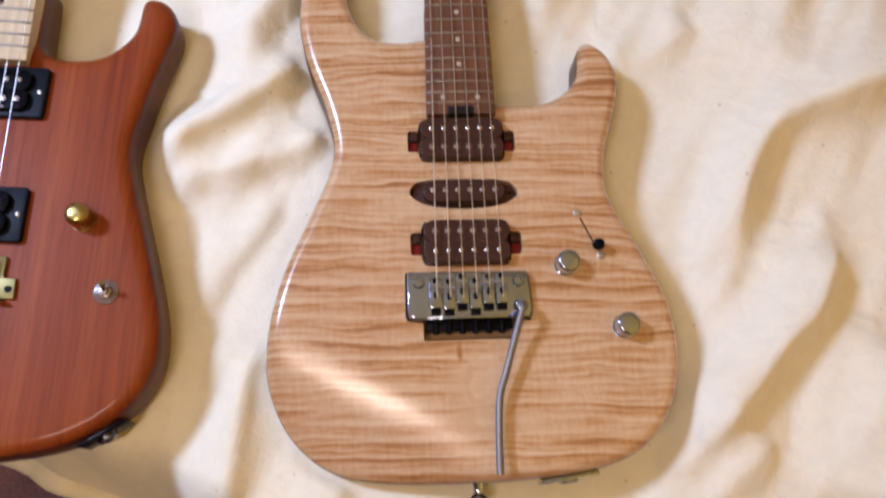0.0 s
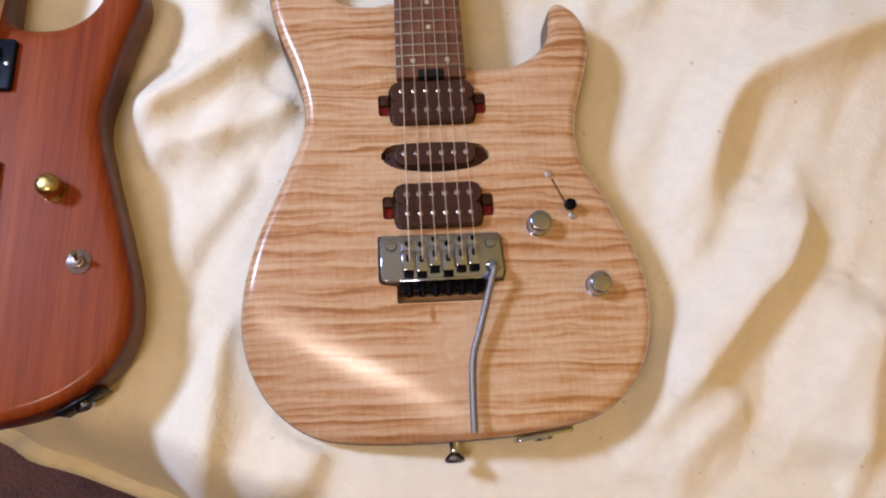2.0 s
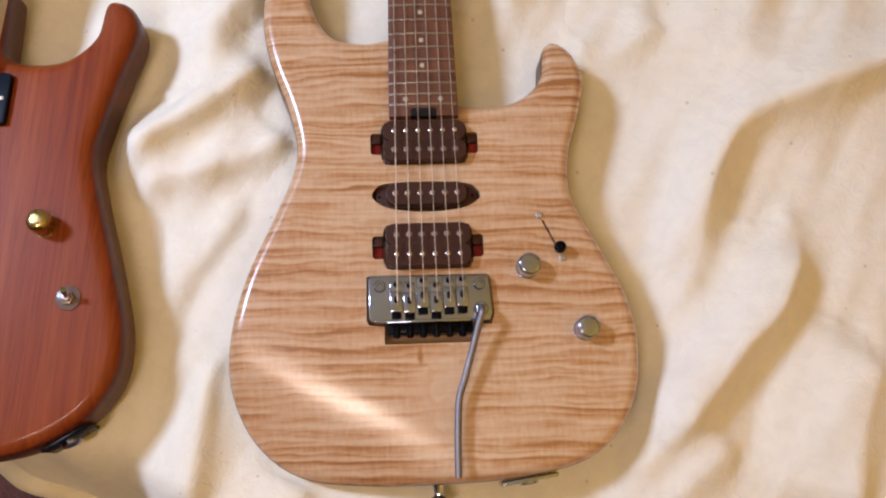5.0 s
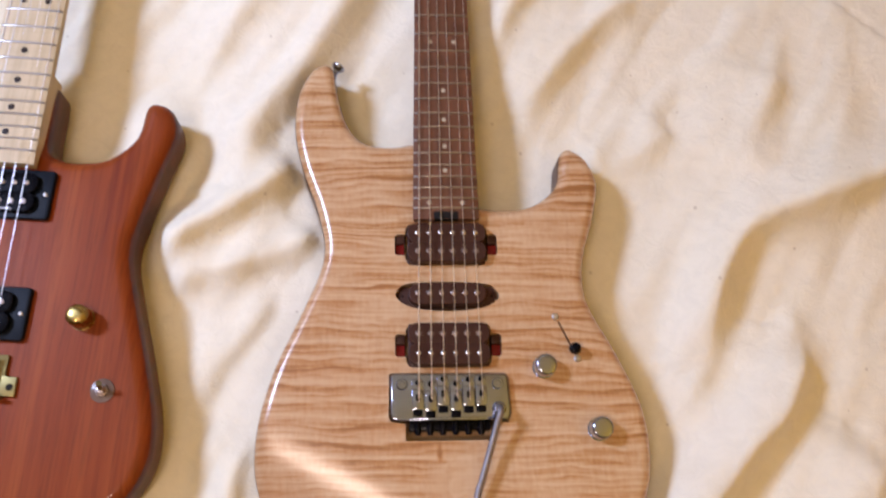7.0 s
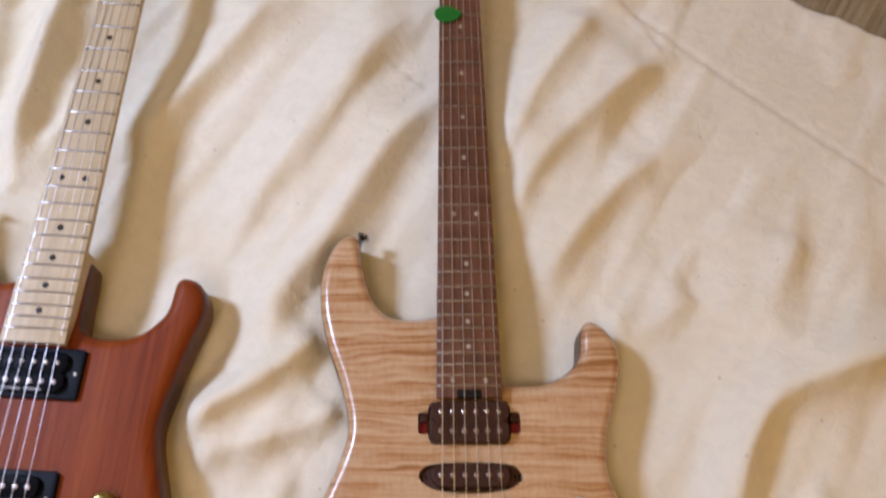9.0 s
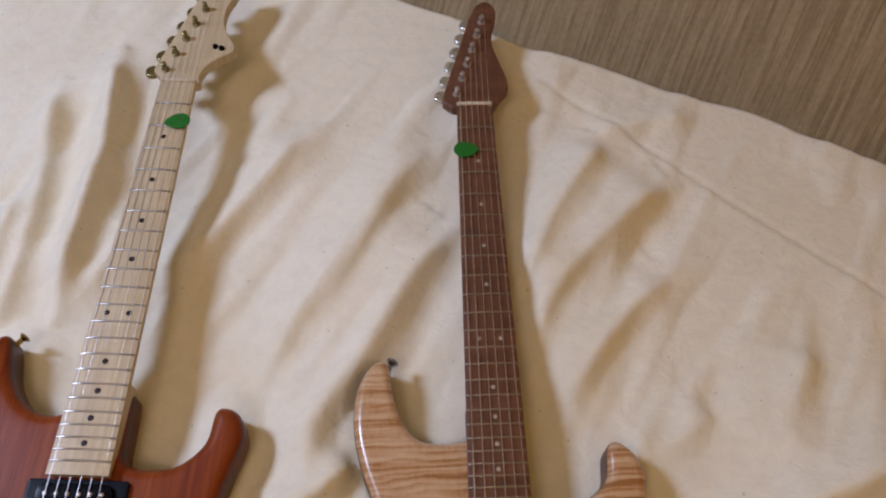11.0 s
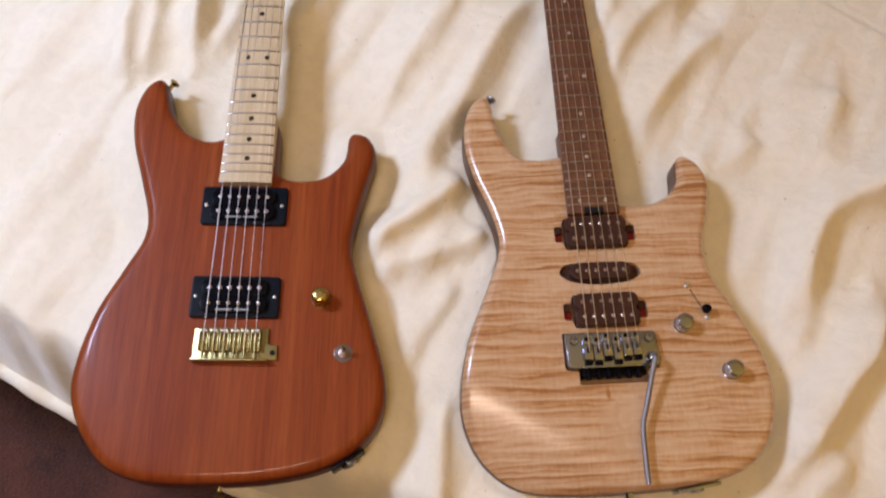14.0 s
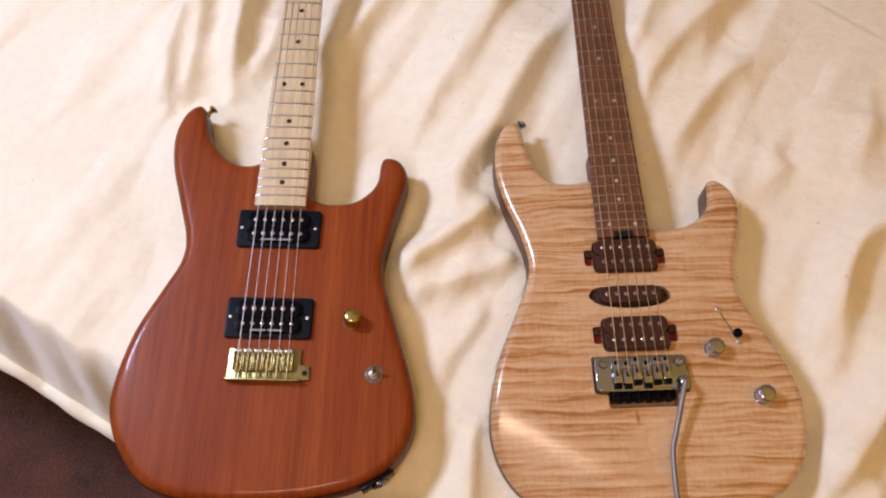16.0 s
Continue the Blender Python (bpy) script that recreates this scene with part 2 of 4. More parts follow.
KNOB_CHROME = metal_material("knob_chrome", (0.38, 0.43, 0.57), 0.12)
STEEL = metal_material("string_steel", (0.60, 0.57, 0.55), 0.42)
# lighter copy of the string steel: light on the maple guitar's strings, as colour
LIT_STEEL = metal_material("lit_wound_steel", (0.88, 0.85, 0.82), 0.30)
PLAIN_STEEL = metal_material("plain_string_steel", (0.90, 0.88, 0.86), 0.34)
FRETWIRE = metal_material("fret_wire", (0.36, 0.32, 0.29), 0.34)
NICKEL_ARM = metal_material("brushed_arm_steel", (0.27, 0.25, 0.26), 0.58)
GOLD = metal_material("gold_plate", (0.28, 0.23, 0.10), 0.33)
BRASS = metal_material("worn_brass", (0.42, 0.31, 0.11), 0.24, 0.16)
BLACK = plastic_material("black_plastic", (0.003, 0.003, 0.005), 0.25, 0.07)
RING_BLACK = plastic_material("blue_black_plastic", (0.004, 0.0065, 0.012), 0.36, 0.11)
# near black for solids that stand for openings: their inner shade as colour
HOLE_SHADE = plastic_material("painted_hole_shade", (0.012, 0.010, 0.010), 0.8)
BOBBIN = plastic_material("brown_bobbin", (0.060, 0.024, 0.017), 0.34)
RED_LINING = plastic_material("red_pickup_base", (0.20, 0.012, 0.010), 0.35)
BONE = plastic_material("aged_bone", (0.66, 0.55, 0.40), 0.4)
PEARL = plastic_material("pearl_dot", (0.50, 0.42, 0.31), 0.3)
INK = plastic_material("dark_dot", (0.030, 0.016, 0.010), 0.4)
GREEN = plastic_material("green_celluloid", (0.006, 0.16, 0.022), 0.4)
PRINT = plastic_material("grey_print", (0.30, 0.31, 0.32), 0.5)
WASHER = plastic_material("milky_washer", (0.17, 0.11, 0.085), 0.2)
RUBBER = plastic_material("black_rubber", (0.012, 0.012, 0.013), 0.6)
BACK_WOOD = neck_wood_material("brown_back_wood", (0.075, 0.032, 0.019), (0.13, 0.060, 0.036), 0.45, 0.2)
# shade on the mahogany body's sides and lower rim, put into a darker wood colour
SHADED_SIDE = neck_wood_material("shaded_mahogany_side", (0.055, 0.011, 0.005), (0.125, 0.024, 0.009), 0.42, 0.1)
TIMBER = neck_wood_material("bed_timber", (0.16, 0.08, 0.04), (0.28, 0.15, 0.08), 0.5, 0.2)

# ---------------------------------------------------------------- mesh helpers
def part(name, bm, mat, parent=None, label="", smooth=True):
    """One mesh object from a bmesh, under a thing or a part."""
    bmesh.ops.recalc_face_normals(bm, faces=bm.faces)
    me = bpy.data.meshes.new(name)
    bm.to_mesh(me)
    bm.free()
    me.materials.append(mat)
    if smooth:
        me.shade_smooth()
        me.set_sharp_from_angle(angle=radians(38))
    ob = new(name, me)
    ob.parent = parent
    if label:
        tagged(ob, label)
    return ob


def share(name, me, parent, place):
    ob = new(name, me)
    ob.parent = parent
    ob.matrix_local = place
    return ob


def thing(name, m, label, category, group=""):
    ob = new(name)
    ob.matrix_world = m
    return tagged(ob, label, category, group)


def add_box(bm, x0, x1, y0, y1, z0, z1, bevel=0.0, segments=2):
    ret = bmesh.ops.create_cube(bm, size=1.0)
    vs = ret["verts"]
    for v in vs:
        v.co = Vector(((x0 + x1) / 2 + v.co.x * (x1 - x0), (y0 + y1) / 2 + v.co.y * (y1 - y0), (z0 + z1) / 2 + v.co.z * (z1 - z0)))
    if bevel:
        edges = list({e for v in vs for e in v.link_edges})
        bmesh.ops.bevel(bm, geom=edges, offset=bevel, segments=segments, profile=0.5, affect="EDGES")
    return bm


def box(x0, x1, y0, y1, z0, z1, bevel=0.0, segments=2):
    return add_box(bmesh.new(), x0, x1, y0, y1, z0, z1, bevel, segments)


def add_lathe(bm, profile, m=Matrix(), segments=24):
    """A turned solid from (radius, height) pairs about m's z axis."""
    rings = []
    for r, h in profile:
        rings.append([bm.verts.new(m @ Vector((r * math.cos(2 * math.pi * k / segments), r * math.sin(2 * math.pi * k / segments), h))) for k in range(segments)])
    for a, b in zip(rings, rings[1:]):
        for k in range(segments):
            bm.faces.new((a[k], a[(k + 1) % segments], b[(k + 1) % segments], b[k]))
    bm.faces.new(rings[0][::-1])
    bm.faces.new(rings[-1])
    return bm


def lathe(profile, m=Matrix(), segments=24):
    return add_lathe(bmesh.new(), profile, m, segments)


def add_tube(bm, points, radius, segments=8):
    pts = [Vector(p) for p in points]
    rings = []
    side = Vector((0, 0, 1))
    for i, p in enumerate(pts):
        d = (pts[min(i + 1, len(pts) - 1)] - pts[max(i - 1, 0)]).normalized()
        a = d.cross(side)
        a = (a if a.length > 1e-4 else d.cross(Vector((0, 1, 0)))).normalized()
        b = a.cross(d)
        r = radius[i] if isinstance(radius, (list, tuple)) else radius
        rings.append([bm.verts.new(p + r * (math.cos(2 * math.pi * k / segments) * a + math.sin(2 * math.pi * k / segments) * b)) for k in range(segments)])
    for a, b in zip(rings, rings[1:]):
        for k in range(segments):
            bm.faces.new((a[k], a[(k + 1) % segments], b[(k + 1) % segments], b[k]))
    bm.faces.new(rings[0][::-1])
    bm.faces.new(rings[-1])
    return bm


def tube(points, radius, segments=8):
    return add_tube(bmesh.new(), points, radius, segments)


def curve(points, steps=6, closed=False):
    """A smooth line (Catmull-Rom) through a few places."""
    pts = [Vector(p) for p in points]
    n = len(pts)
    out = []
    for i in range(n if closed else n - 1):
        p0, p1, p2, p3 = (pts[(i + k) % n] if closed else pts[min(max(i + k, 0), n - 1)] for k in (-1, 0, 1, 2))
        for k in range(steps):
            t = k / steps
            out.append(0.5 * ((2 * p1) + (p2 - p0) * t + (2 * p0 - 5 * p1 + 4 * p2 - p3) * t * t + (3 * p1 - p0 - 3 * p2 + p3) * t ** 3))
    if not closed:
        out.append(pts[-1])
    return out


def rounded_rect(x0, x1, y0, y1, r, steps=5):
    out = []
    for cx, cy, a in ((x1 - r, y1 - r, 0), (x0 + r, y1 - r, 90), (x0 + r, y0 + r, 180), (x1 - r, y0 + r, 270)):
        for k in range(steps + 1):
            t = radians(a + 90 * k / steps)
            out.append(Vector((cx + r * math.cos(t), cy + r * math.sin(t))))
    return out


def area_of(loop):
    return 0.5 * sum(a.x * b.y - b.x * a.y for a, b in zip(loop, loop[1:] + loop[:1]))


def inset(loop, d):
    """The loop moved inwards by d, turning counter-clockwise."""
    n = len(loop)
    out = []
    for i in range(n):
        t = (loop[(i + 1) % n] - loop[i - 1]).normalized()
        out.append(loop[i] + d * Vector((-t.y, t.x)))
    return out


def add_prism(bm, loop, z0, z1, round_top=0.0, round_low=0.0, steps=4):
    """A slab of any outline with rounded rims."""
    if area_of(loop) < 0:
        loop = loop[::-1]
    levels = []
    if round_low:
        levels += [(round_low * (1 - math.sin(a)), z0 + round_low * (1 - math.cos(a))) for a in (math.pi / 2 * k / steps for k in range(steps))]
    levels.append((0, z0 + round_low))
    levels.append((0, z1 - round_top))
    if round_top:
        levels += [(round_top * (1 - math.cos(a)), z1 - round_top + round_top * math.sin(a)) for a in (math.pi / 2 * (k + 1) / steps for k in range(steps))]
    rings = [[bm.verts.new((p.x, p.y, z)) for p in (inset(loop, d) if d else loop)] for d, z in levels]
    n = len(loop)
    for a, b in zip(rings, rings[1:]):
        for k in range(n):
            bm.faces.new((a[k], a[(k + 1) % n], b[(k + 1) % n], b[k]))
    for ring in (rings[0][::-1], rings[-1]):
        f = bm.faces.new(ring)
        bmesh.ops.triangulate(bm, faces=[f])
    return bm


def prism(loop, z0, z1, round_top=0.0, round_low=0.0):
    return add_prism(bmesh.new(), loop, z0, z1, round_top, round_low)


def inside(loop_xy, x, y):
    """Which of the places x, y lie within a loop."""
    hit = np.zeros(x.shape, bool)
    n = len(loop_xy)
    for i in range(n):
        (ax, ay), (bx, by) = loop_xy[i], loop_xy[(i + 1) % n]
        if ay == by:
            continue
        hit ^= ((ay > y) != (by > y)) & (x < (bx - ax) * (y - ay) / (by - ay) + ax)
    return hit


# ---------------------------------------------------------------- guitars
T = 0.044                              # a body's thickness; heights below are from its back
SCALE = 0.648


def fret_at(k):
    return SCALE / 2 ** (k / 12)


MAPLE_SHAPE = [(-0.0290, 0.2325), (-0.0500, 0.2295), (-0.0750, 0.2340), (-0.0910, 0.2530), (-0.1000, 0.2840), (-0.1045, 0.3110), (-0.1140, 0.3170), (-0.1270, 0.3070), (-0.1375, 0.2810), (-0.1390, 0.2450),
               (-0.1310, 0.2070), (-0.1170, 0.1680), (-0.1090, 0.1320), (-0.1130, 0.1050), (-0.1290, 0.0660), (-0.1500, 0.0170), (-0.1620, -0.0340), (-0.1610, -0.0750), (-0.1430, -0.1140), (-0.1080, -0.1415),
               (-0.0550, -0.1500), (0.0100, -0.1510), (0.0700, -0.1475), (0.1225, -0.1355), (0.1545, -0.1060), (0.1685, -0.0660), (0.1665, -0.0170), (0.1465, 0.0340), (0.1255, 0.0780), (0.1245, 0.1160),
               (0.1375, 0.1600), (0.1435, 0.1930), (0.1350, 0.2170), (0.1190, 0.2280), (0.1090, 0.2190), (0.1040, 0.1900), (0.0820, 0.1710), (0.0560, 0.1660), (0.0340, 0.1675), (0.0200, 0.1715), (0.0060, 0.1850), (-0.0060, 0.2080), (-0.0170, 0.2270)]
MAHOGANY_SHAPE = [(-0.0300, 0.2365), (-0.0520, 0.2310), (-0.0770, 0.2425), (-0.0960, 0.2680), (-0.1047, 0.2970), (-0.1102, 0.3110), (-0.1192, 0.3125), (-0.1322, 0.3000), (-0.1402, 0.2700), (-0.1362, 0.2300),
                  (-0.1222, 0.1840), (-0.1082, 0.1370), (-0.1087, 0.1070), (-0.1232, 0.0740), (-0.1462, 0.0240), (-0.1590, -0.0300), (-0.1588, -0.0670), (-0.1427, -0.1045), (-0.1142, -0.1368), (-0.0710, -0.1518),
                  (-0.0100, -0.1535), (0.0500, -0.1495), (0.1035, -0.1370), (0.1425, -0.1110), (0.1595, -0.0790), (0.1595, -0.0420), (0.1465, 0.0060), (0.1285, 0.0620), (0.1190, 0.1000), (0.1235, 0.1340),
                  (0.1330, 0.1760), (0.1425, 0.2140), (0.1360, 0.2360), (0.1230, 0.2445), (0.1110, 0.2400), (0.1060, 0.2090), (0.0850, 0.1870), (0.0590, 0.1815), (0.0420, 0.1840), (0.0322, 0.1920), (0.0304, 0.2150), (0.0296, 0.2420), (0.0262, 0.2560), (0.0100, 0.2590), (-0.0120, 0.2560)]


def guitar_body(guitar, shape, mat, rim, holes, contour, label, side_mat, seam):
    """A solid body with rounded rims, routed holes (loop, depth) and a contour where the forearm rests."""
    loop = [Vector((p.x, p.y)) for p in curve([(*p, 0) for p in shape], 5, True)]
    if area_of(loop) < 0:
        loop = loop[::-1]
    n = len(loop)
    bm = bmesh.new()
    steps = 8
    levels = [(rim * 0.8 * (1 - math.sin(a)), rim * 0.8 * (1 - math.cos(a))) for a in (math.pi / 2 * k / steps for k in range(steps))]
    levels += [(0, rim * 0.8), (0, T - rim)]
    levels += [(rim * (1 - math.cos(a)), T - rim + rim * math.sin(a)) for a in (math.pi / 2 * (k + 1) / steps for k in range(steps))]
    rings = [[bm.verts.new((p.x, p.y, z)) for p in (inset(loop, d) if d else loop)] for d, z in levels]
    for a, b in zip(rings, rings[1:]):
        for k in range(n):
            bm.faces.new((a[k], a[(k + 1) % n], b[(k + 1) % n], b[k]))
    low = [Vector((v.co.x, v.co.y)) for v in rings[0]]
    tris = delaunay(low, [(k, (k + 1) % n) for k in range(n)])
    ok = inside([(p.x, p.y) for p in low], np.array([sum(low[k].x for k in f) / 3 for f in tris]), np.array([sum(low[k].y for k in f) / 3 for f in tris]))
    for f, good in zip(tris, ok):
        if good:
            bm.faces.new([rings[0][k] for k in f[::-1]])
    # the top: rim, holes and a net of places between them
    top = [Vector((v.co.x, v.co.y)) for v in rings[-1]]
    flat = [p.copy() for p in top]
    edges = [(k, (k + 1) % n) for k in range(n)]
    spans = []
    for hole, depth in holes:
        s = len(flat)
        flat += hole
        edges += [(s + k, s + (k + 1) % len(hole)) for k in range(len(hole))]
        spans.append((s, len(hole), depth))
    gx, gy = np.meshgrid(np.arange(-0.16, 0.165, 0.008), np.arange(-0.145, 0.32, 0.008))
    gx, gy = gx.ravel(), gy.ravel()
    keep = inside([(p.x, p.y) for p in inset(top, 0.004)], gx, gy)
    for hole, _ in holes:
        wide = inset(hole if area_of(hole) > 0 else hole[::-1], -0.003)
        keep &= ~inside([(p.x, p.y) for p in wide], gx, gy)
    flat += [Vector((a, b)) for a, b in zip(gx[keep], gy[keep])]
    from_cdt = delaunay(flat, edges)
    verts = [bm.verts.new((p.x, p.y, T)) if k >= n else rings[-1][k] for k, p in enumerate(flat)]
    cx = np.array([sum(flat[k].x for k in f) / 3 for f in from_cdt])
    cy = np.array([sum(flat[k].y for k in f) / 3 for f in from_cdt])
    good = inside([(p.x, p.y) for p in top], cx, cy)
    for hole, _ in holes:
        good &= ~inside([(p.x, p.y) for p in hole], cx, cy)
    for f, ok in zip(from_cdt, good):
        if ok:
            bm.faces.new([verts[k] for k in f])
    for s, count, depth in spans:
        low = [bm.verts.new((flat[s + k].x, flat[s + k].y, T - depth)) for k in range(count)]
        for k in range(count):
            bm.faces.new((verts[s + k], verts[s + (k + 1) % count], low[(k + 1) % count], low[k]))
        bmesh.ops.triangulate(bm, faces=[bm.faces.new(low)])
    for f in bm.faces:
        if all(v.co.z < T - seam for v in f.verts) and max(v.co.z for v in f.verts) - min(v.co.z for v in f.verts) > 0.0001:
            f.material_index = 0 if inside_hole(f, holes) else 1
    # the forearm's contour: from a line (a place and the way down from it) the top curves down to the rim
    for v in bm.verts:
        d = max(0.0, (v.co.x - contour[0]) * contour[2] + (v.co.y - contour[1]) * contour[3])
        bend = contour[5] / contour[4]
        v.co.z -= (0.5 * contour[4] * d * d if d < bend else contour[5] * (d - 0.5 * bend)) * (v.co.z / T)
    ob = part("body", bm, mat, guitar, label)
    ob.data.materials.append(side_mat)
    return ob


def inside_hole(face, holes):
    c = face.calc_center_median()
    return any(min(p.x for p in h) - 0.001 <= c.x <= max(p.x for p in h) + 0.001 and min(p.y for p in h) - 0.001 <= c.y <= max(p.y for p in h) + 0.001 for h, _ in holes)


def delaunay(flat, edges):
    from mathutils import geometry
    got = geometry.delaunay_2d_cdt(flat, edges, [], 0, 1e-6)
    origin = {}
    for k, src in enumerate(got[3]):
        origin[k] = src[0] if src else None
    return [tuple(origin[k] for k in f) for f in got[2] if len(f) == 3 and all(origin[k] is not None for k in f) and len({origin[k] for k in f}) == 3]


def board_half(y, nut, heel):
    return 0.5 * (nut + (heel - nut) * (SCALE - y) / (SCALE - 0.16))


def camber(x, half):
    return -0.0012 * (x / half) ** 2


def build_neck(guitar, frets, end, rise, nut, heel, wood, board, dot_mat, dot_r, label, board_label):
    top = T + rise
    half = lambda y: board_half(y, nut, heel)
    # shaft with a rounded back
    bm = bmesh.new()
    rings = []
    for y in np.linspace(end + 0.001, SCALE + 0.004, 24):
        h, deep = half(y) - 0.0004, 0.0215 if y > 0.30 else 0.0235
        ring = [bm.verts.new((h * math.cos(math.pi * k / 14), y, top - 0.006 - (deep - 0.006) * math.sin(math.pi * k / 14) ** 0.75)) for k in range(15)]
        rings.append(ring)
    for a, b in zip(rings, rings[1:]):
        for k in range(14):
            bm.faces.new((a[k], a[k + 1], b[k + 1], b[k]))
        bm.faces.new((a[14], a[0], b[0], b[14]))
    bm.faces.new(rings[0])
    bm.faces.new(rings[-1][::-1])
    part("neck", bm, wood, guitar, label)
    # heel block in the pocket
    part("neck_heel", box(-half(0.2) + 0.001, half(0.2) - 0.001, end + 0.004, 0.262, T - 0.016, top - 0.0062, 0.002), wood, guitar)
    # cambered fingerboard
    bm = bmesh.new()
    ys = list(np.linspace(end, SCALE - 0.002, 30))
    rings = []
    for y in ys:
        h = half(y)
        xs = np.linspace(-h, h, 11)
        up = [bm.verts.new((x, y, top + camber(x, h) - (0.0005 if i in (0, 10) else 0))) for i, x in enumerate(xs)]
        low = [bm.verts.new((h, y, top - 0.0062)), bm.verts.new((-h, y, top - 0.0062))]
        rings.append(up + low)
    for a, b in zip(rings, rings[1:]):
        for k in range(13):
            bm.faces.new((a[k], a[(k + 1) % 13], b[(k + 1) % 13], b[k]))
    bm.faces.new(rings[0])
    bm.faces.new(rings[-1][::-1])
    fb = part("fretboard", bm, board, guitar, board_label)
    for k in range(1, frets + 1):
        y, bm = fret_at(k), bmesh.new()
        h = half(y) - 0.0003
        xs = [-h, -h + 0.0030, *np.linspace(-h + 0.0060, h - 0.0060, 5), h - 0.0030, h]
        rows = []
        for x in xs:
            z = top + camber(x, h)
            ends = 0.0003 if abs(x) > h - 1e-6 else 0.0009 if abs(x) > h - 0.004 else 0.0011
            rows.append([bm.verts.new((x, y + dy, z + dz * ends / 0.0011)) for dy, dz in ((-0.0012, -0.0003), (-0.0008, 0.0008), (0, 0.0011), (0.0008, 0.0008), (0.0012, -0.0003))])
        for a, b in zip(rows, rows[1:]):
            for j in range(4):
                bm.faces.new((a[j], a[j + 1], b[j + 1], b[j]))
        part("fret", bm, FRETWIRE, fb)
    bm = lathe([(dot_r, -0.001), (dot_r, 0.00012), (dot_r * 0.8, 0.0002)], segments=14)
    first = part("inlay_dot", bm, dot_mat, fb)
    spots = [(0, k) for k in (3, 5, 7, 9, 15, 17, 19, 21)] + [(-0.0112, 12), (0.0112, 12)] + ([(-0.0148, 24), (0.0148, 24)] if frets >= 24 else [])
    for i, (x, k) in enumerate(spots):
        y = (fret_at(k) + fret_at(k - 1)) / 2
        m = pose(x, y, top + camber(x, half(y)))
        if i == 0:
            first.matrix_local = m
        else:
            share("inlay_dot", first.data, fb, m)
    h = half(SCALE)
    part("nut", box(-h, h, SCALE - 0.0022, SCALE + 0.0026, top - 0.006, top + 0.0016, 0.0006), BONE, guitar, "pale bone string nut")
    return top


DARK_HEAD = [(-0.0205, 0.648), (-0.029, 0.6515), (-0.0375, 0.659), (-0.0375, 0.667), (-0.0325, 0.686), (-0.0205, 0.728), (-0.009, 0.768), (0.003, 0.808),
             (0.013, 0.829), (0.027, 0.834), (0.036, 0.822), (0.0365, 0.803), (0.030, 0.778), (0.029, 0.755), (0.0335, 0.735), (0.0425, 0.703), (0.0445, 0.684),
             (0.0430, 0.677), (0.0330, 0.664), (0.0205, 0.648)]
PALE_HEAD = [(-0.0210, 0.650), (-0.0225, 0.656), (-0.0340, 0.667), (-0.0355, 0.675), (-0.0310, 0.692), (-0.0200, 0.735), (-0.009, 0.778), (0.004, 0.820),
             (0.016, 0.841), (0.033, 0.845), (0.044, 0.832), (0.0445, 0.810), (0.037, 0.785), (0.036, 0.760), (0.043, 0.738), (0.0530, 0.722), (0.0575, 0.711),
             (0.0535, 0.7035), (0.0400, 0.694), (0.0275, 0.680), (0.0215, 0.664), (0.0205, 0.650)]


def build_head(guitar, wood, metal, top, shape, scale, label):
    loop = [Vector((p.x, p.y)) for p in curve([(*p, 0) for p in shape], 4, True)]
    z1 = top - 0.0075
    part("headstock", prism(loop, z1 - 0.0145, z1, 0.0018, 0.0018), wood, guitar, label)
    a, b = Vector((-0.0285, 0.672)), Vector((0.0085, 0.797))
    ends = []
    for k in range(6):
        p = a.lerp(b, k / 5)
        p = Vector((p.x * scale, SCALE + (p.y - SCALE) * scale))
        along = (b - a).normalized()
        out = Vector((-along.y, along.x))
        hole = p + Vector((0.0085, -0.0025))
        post = part("tuner", lathe([(0.0052, 0), (0.0052, 0.0016), (0.0034, 0.0022), (0.0030, 0.0078), (0.0034, 0.0085), (0.0034, 0.0115), (0.0022, 0.0122)],
                                   pose(hole.x, hole.y, z1), 16), metal, guitar)
        q = p + out * 0.006
        deg = math.degrees(math.atan2(out.y, out.x))
        part("shaft", tube([(*(p + out * -0.004), z1 - 0.013), (*(p + out * 0.006), z1 - 0.013)], 0.0021, 10), metal, post)
        m = pose(q.x + out.x * 0.006, q.y + out.y * 0.006, z1 - 0.013, 0, 0, deg)
        bm = prism([Vector((m @ Vector((0.0088 * math.cos(t), 0.0094 * math.sin(t), 0))).to_2d()) for t in (2 * math.pi * j / 20 for j in range(20))], z1 - 0.016, z1 - 0.009, 0.0025, 0.0025)
        part("button", bm, metal, post)
        ends.append((hole.x + 0.003, hole.y, z1 + 0.0066))
    return ends


def build_strings(guitar, top, saddle, ends, spread, nut_spread, tails, wound):
    for k in range(6):
        u = k / 5 - 0.5
        r = (0.00050, 0.00043, 0.00036, 0.00031, 0.00028, 0.00026)[k]
        nut = (u * nut_spread, SCALE, top + 0.0021)
        pts = [ends[k], nut, (u * spread, saddle[1], T + saddle[2])] + [(u * spread, y, T + z) for y, z in tails]
        part("string", tube(pts, r, 6), wound if k < 3 else PLAIN_STEEL, guitar)


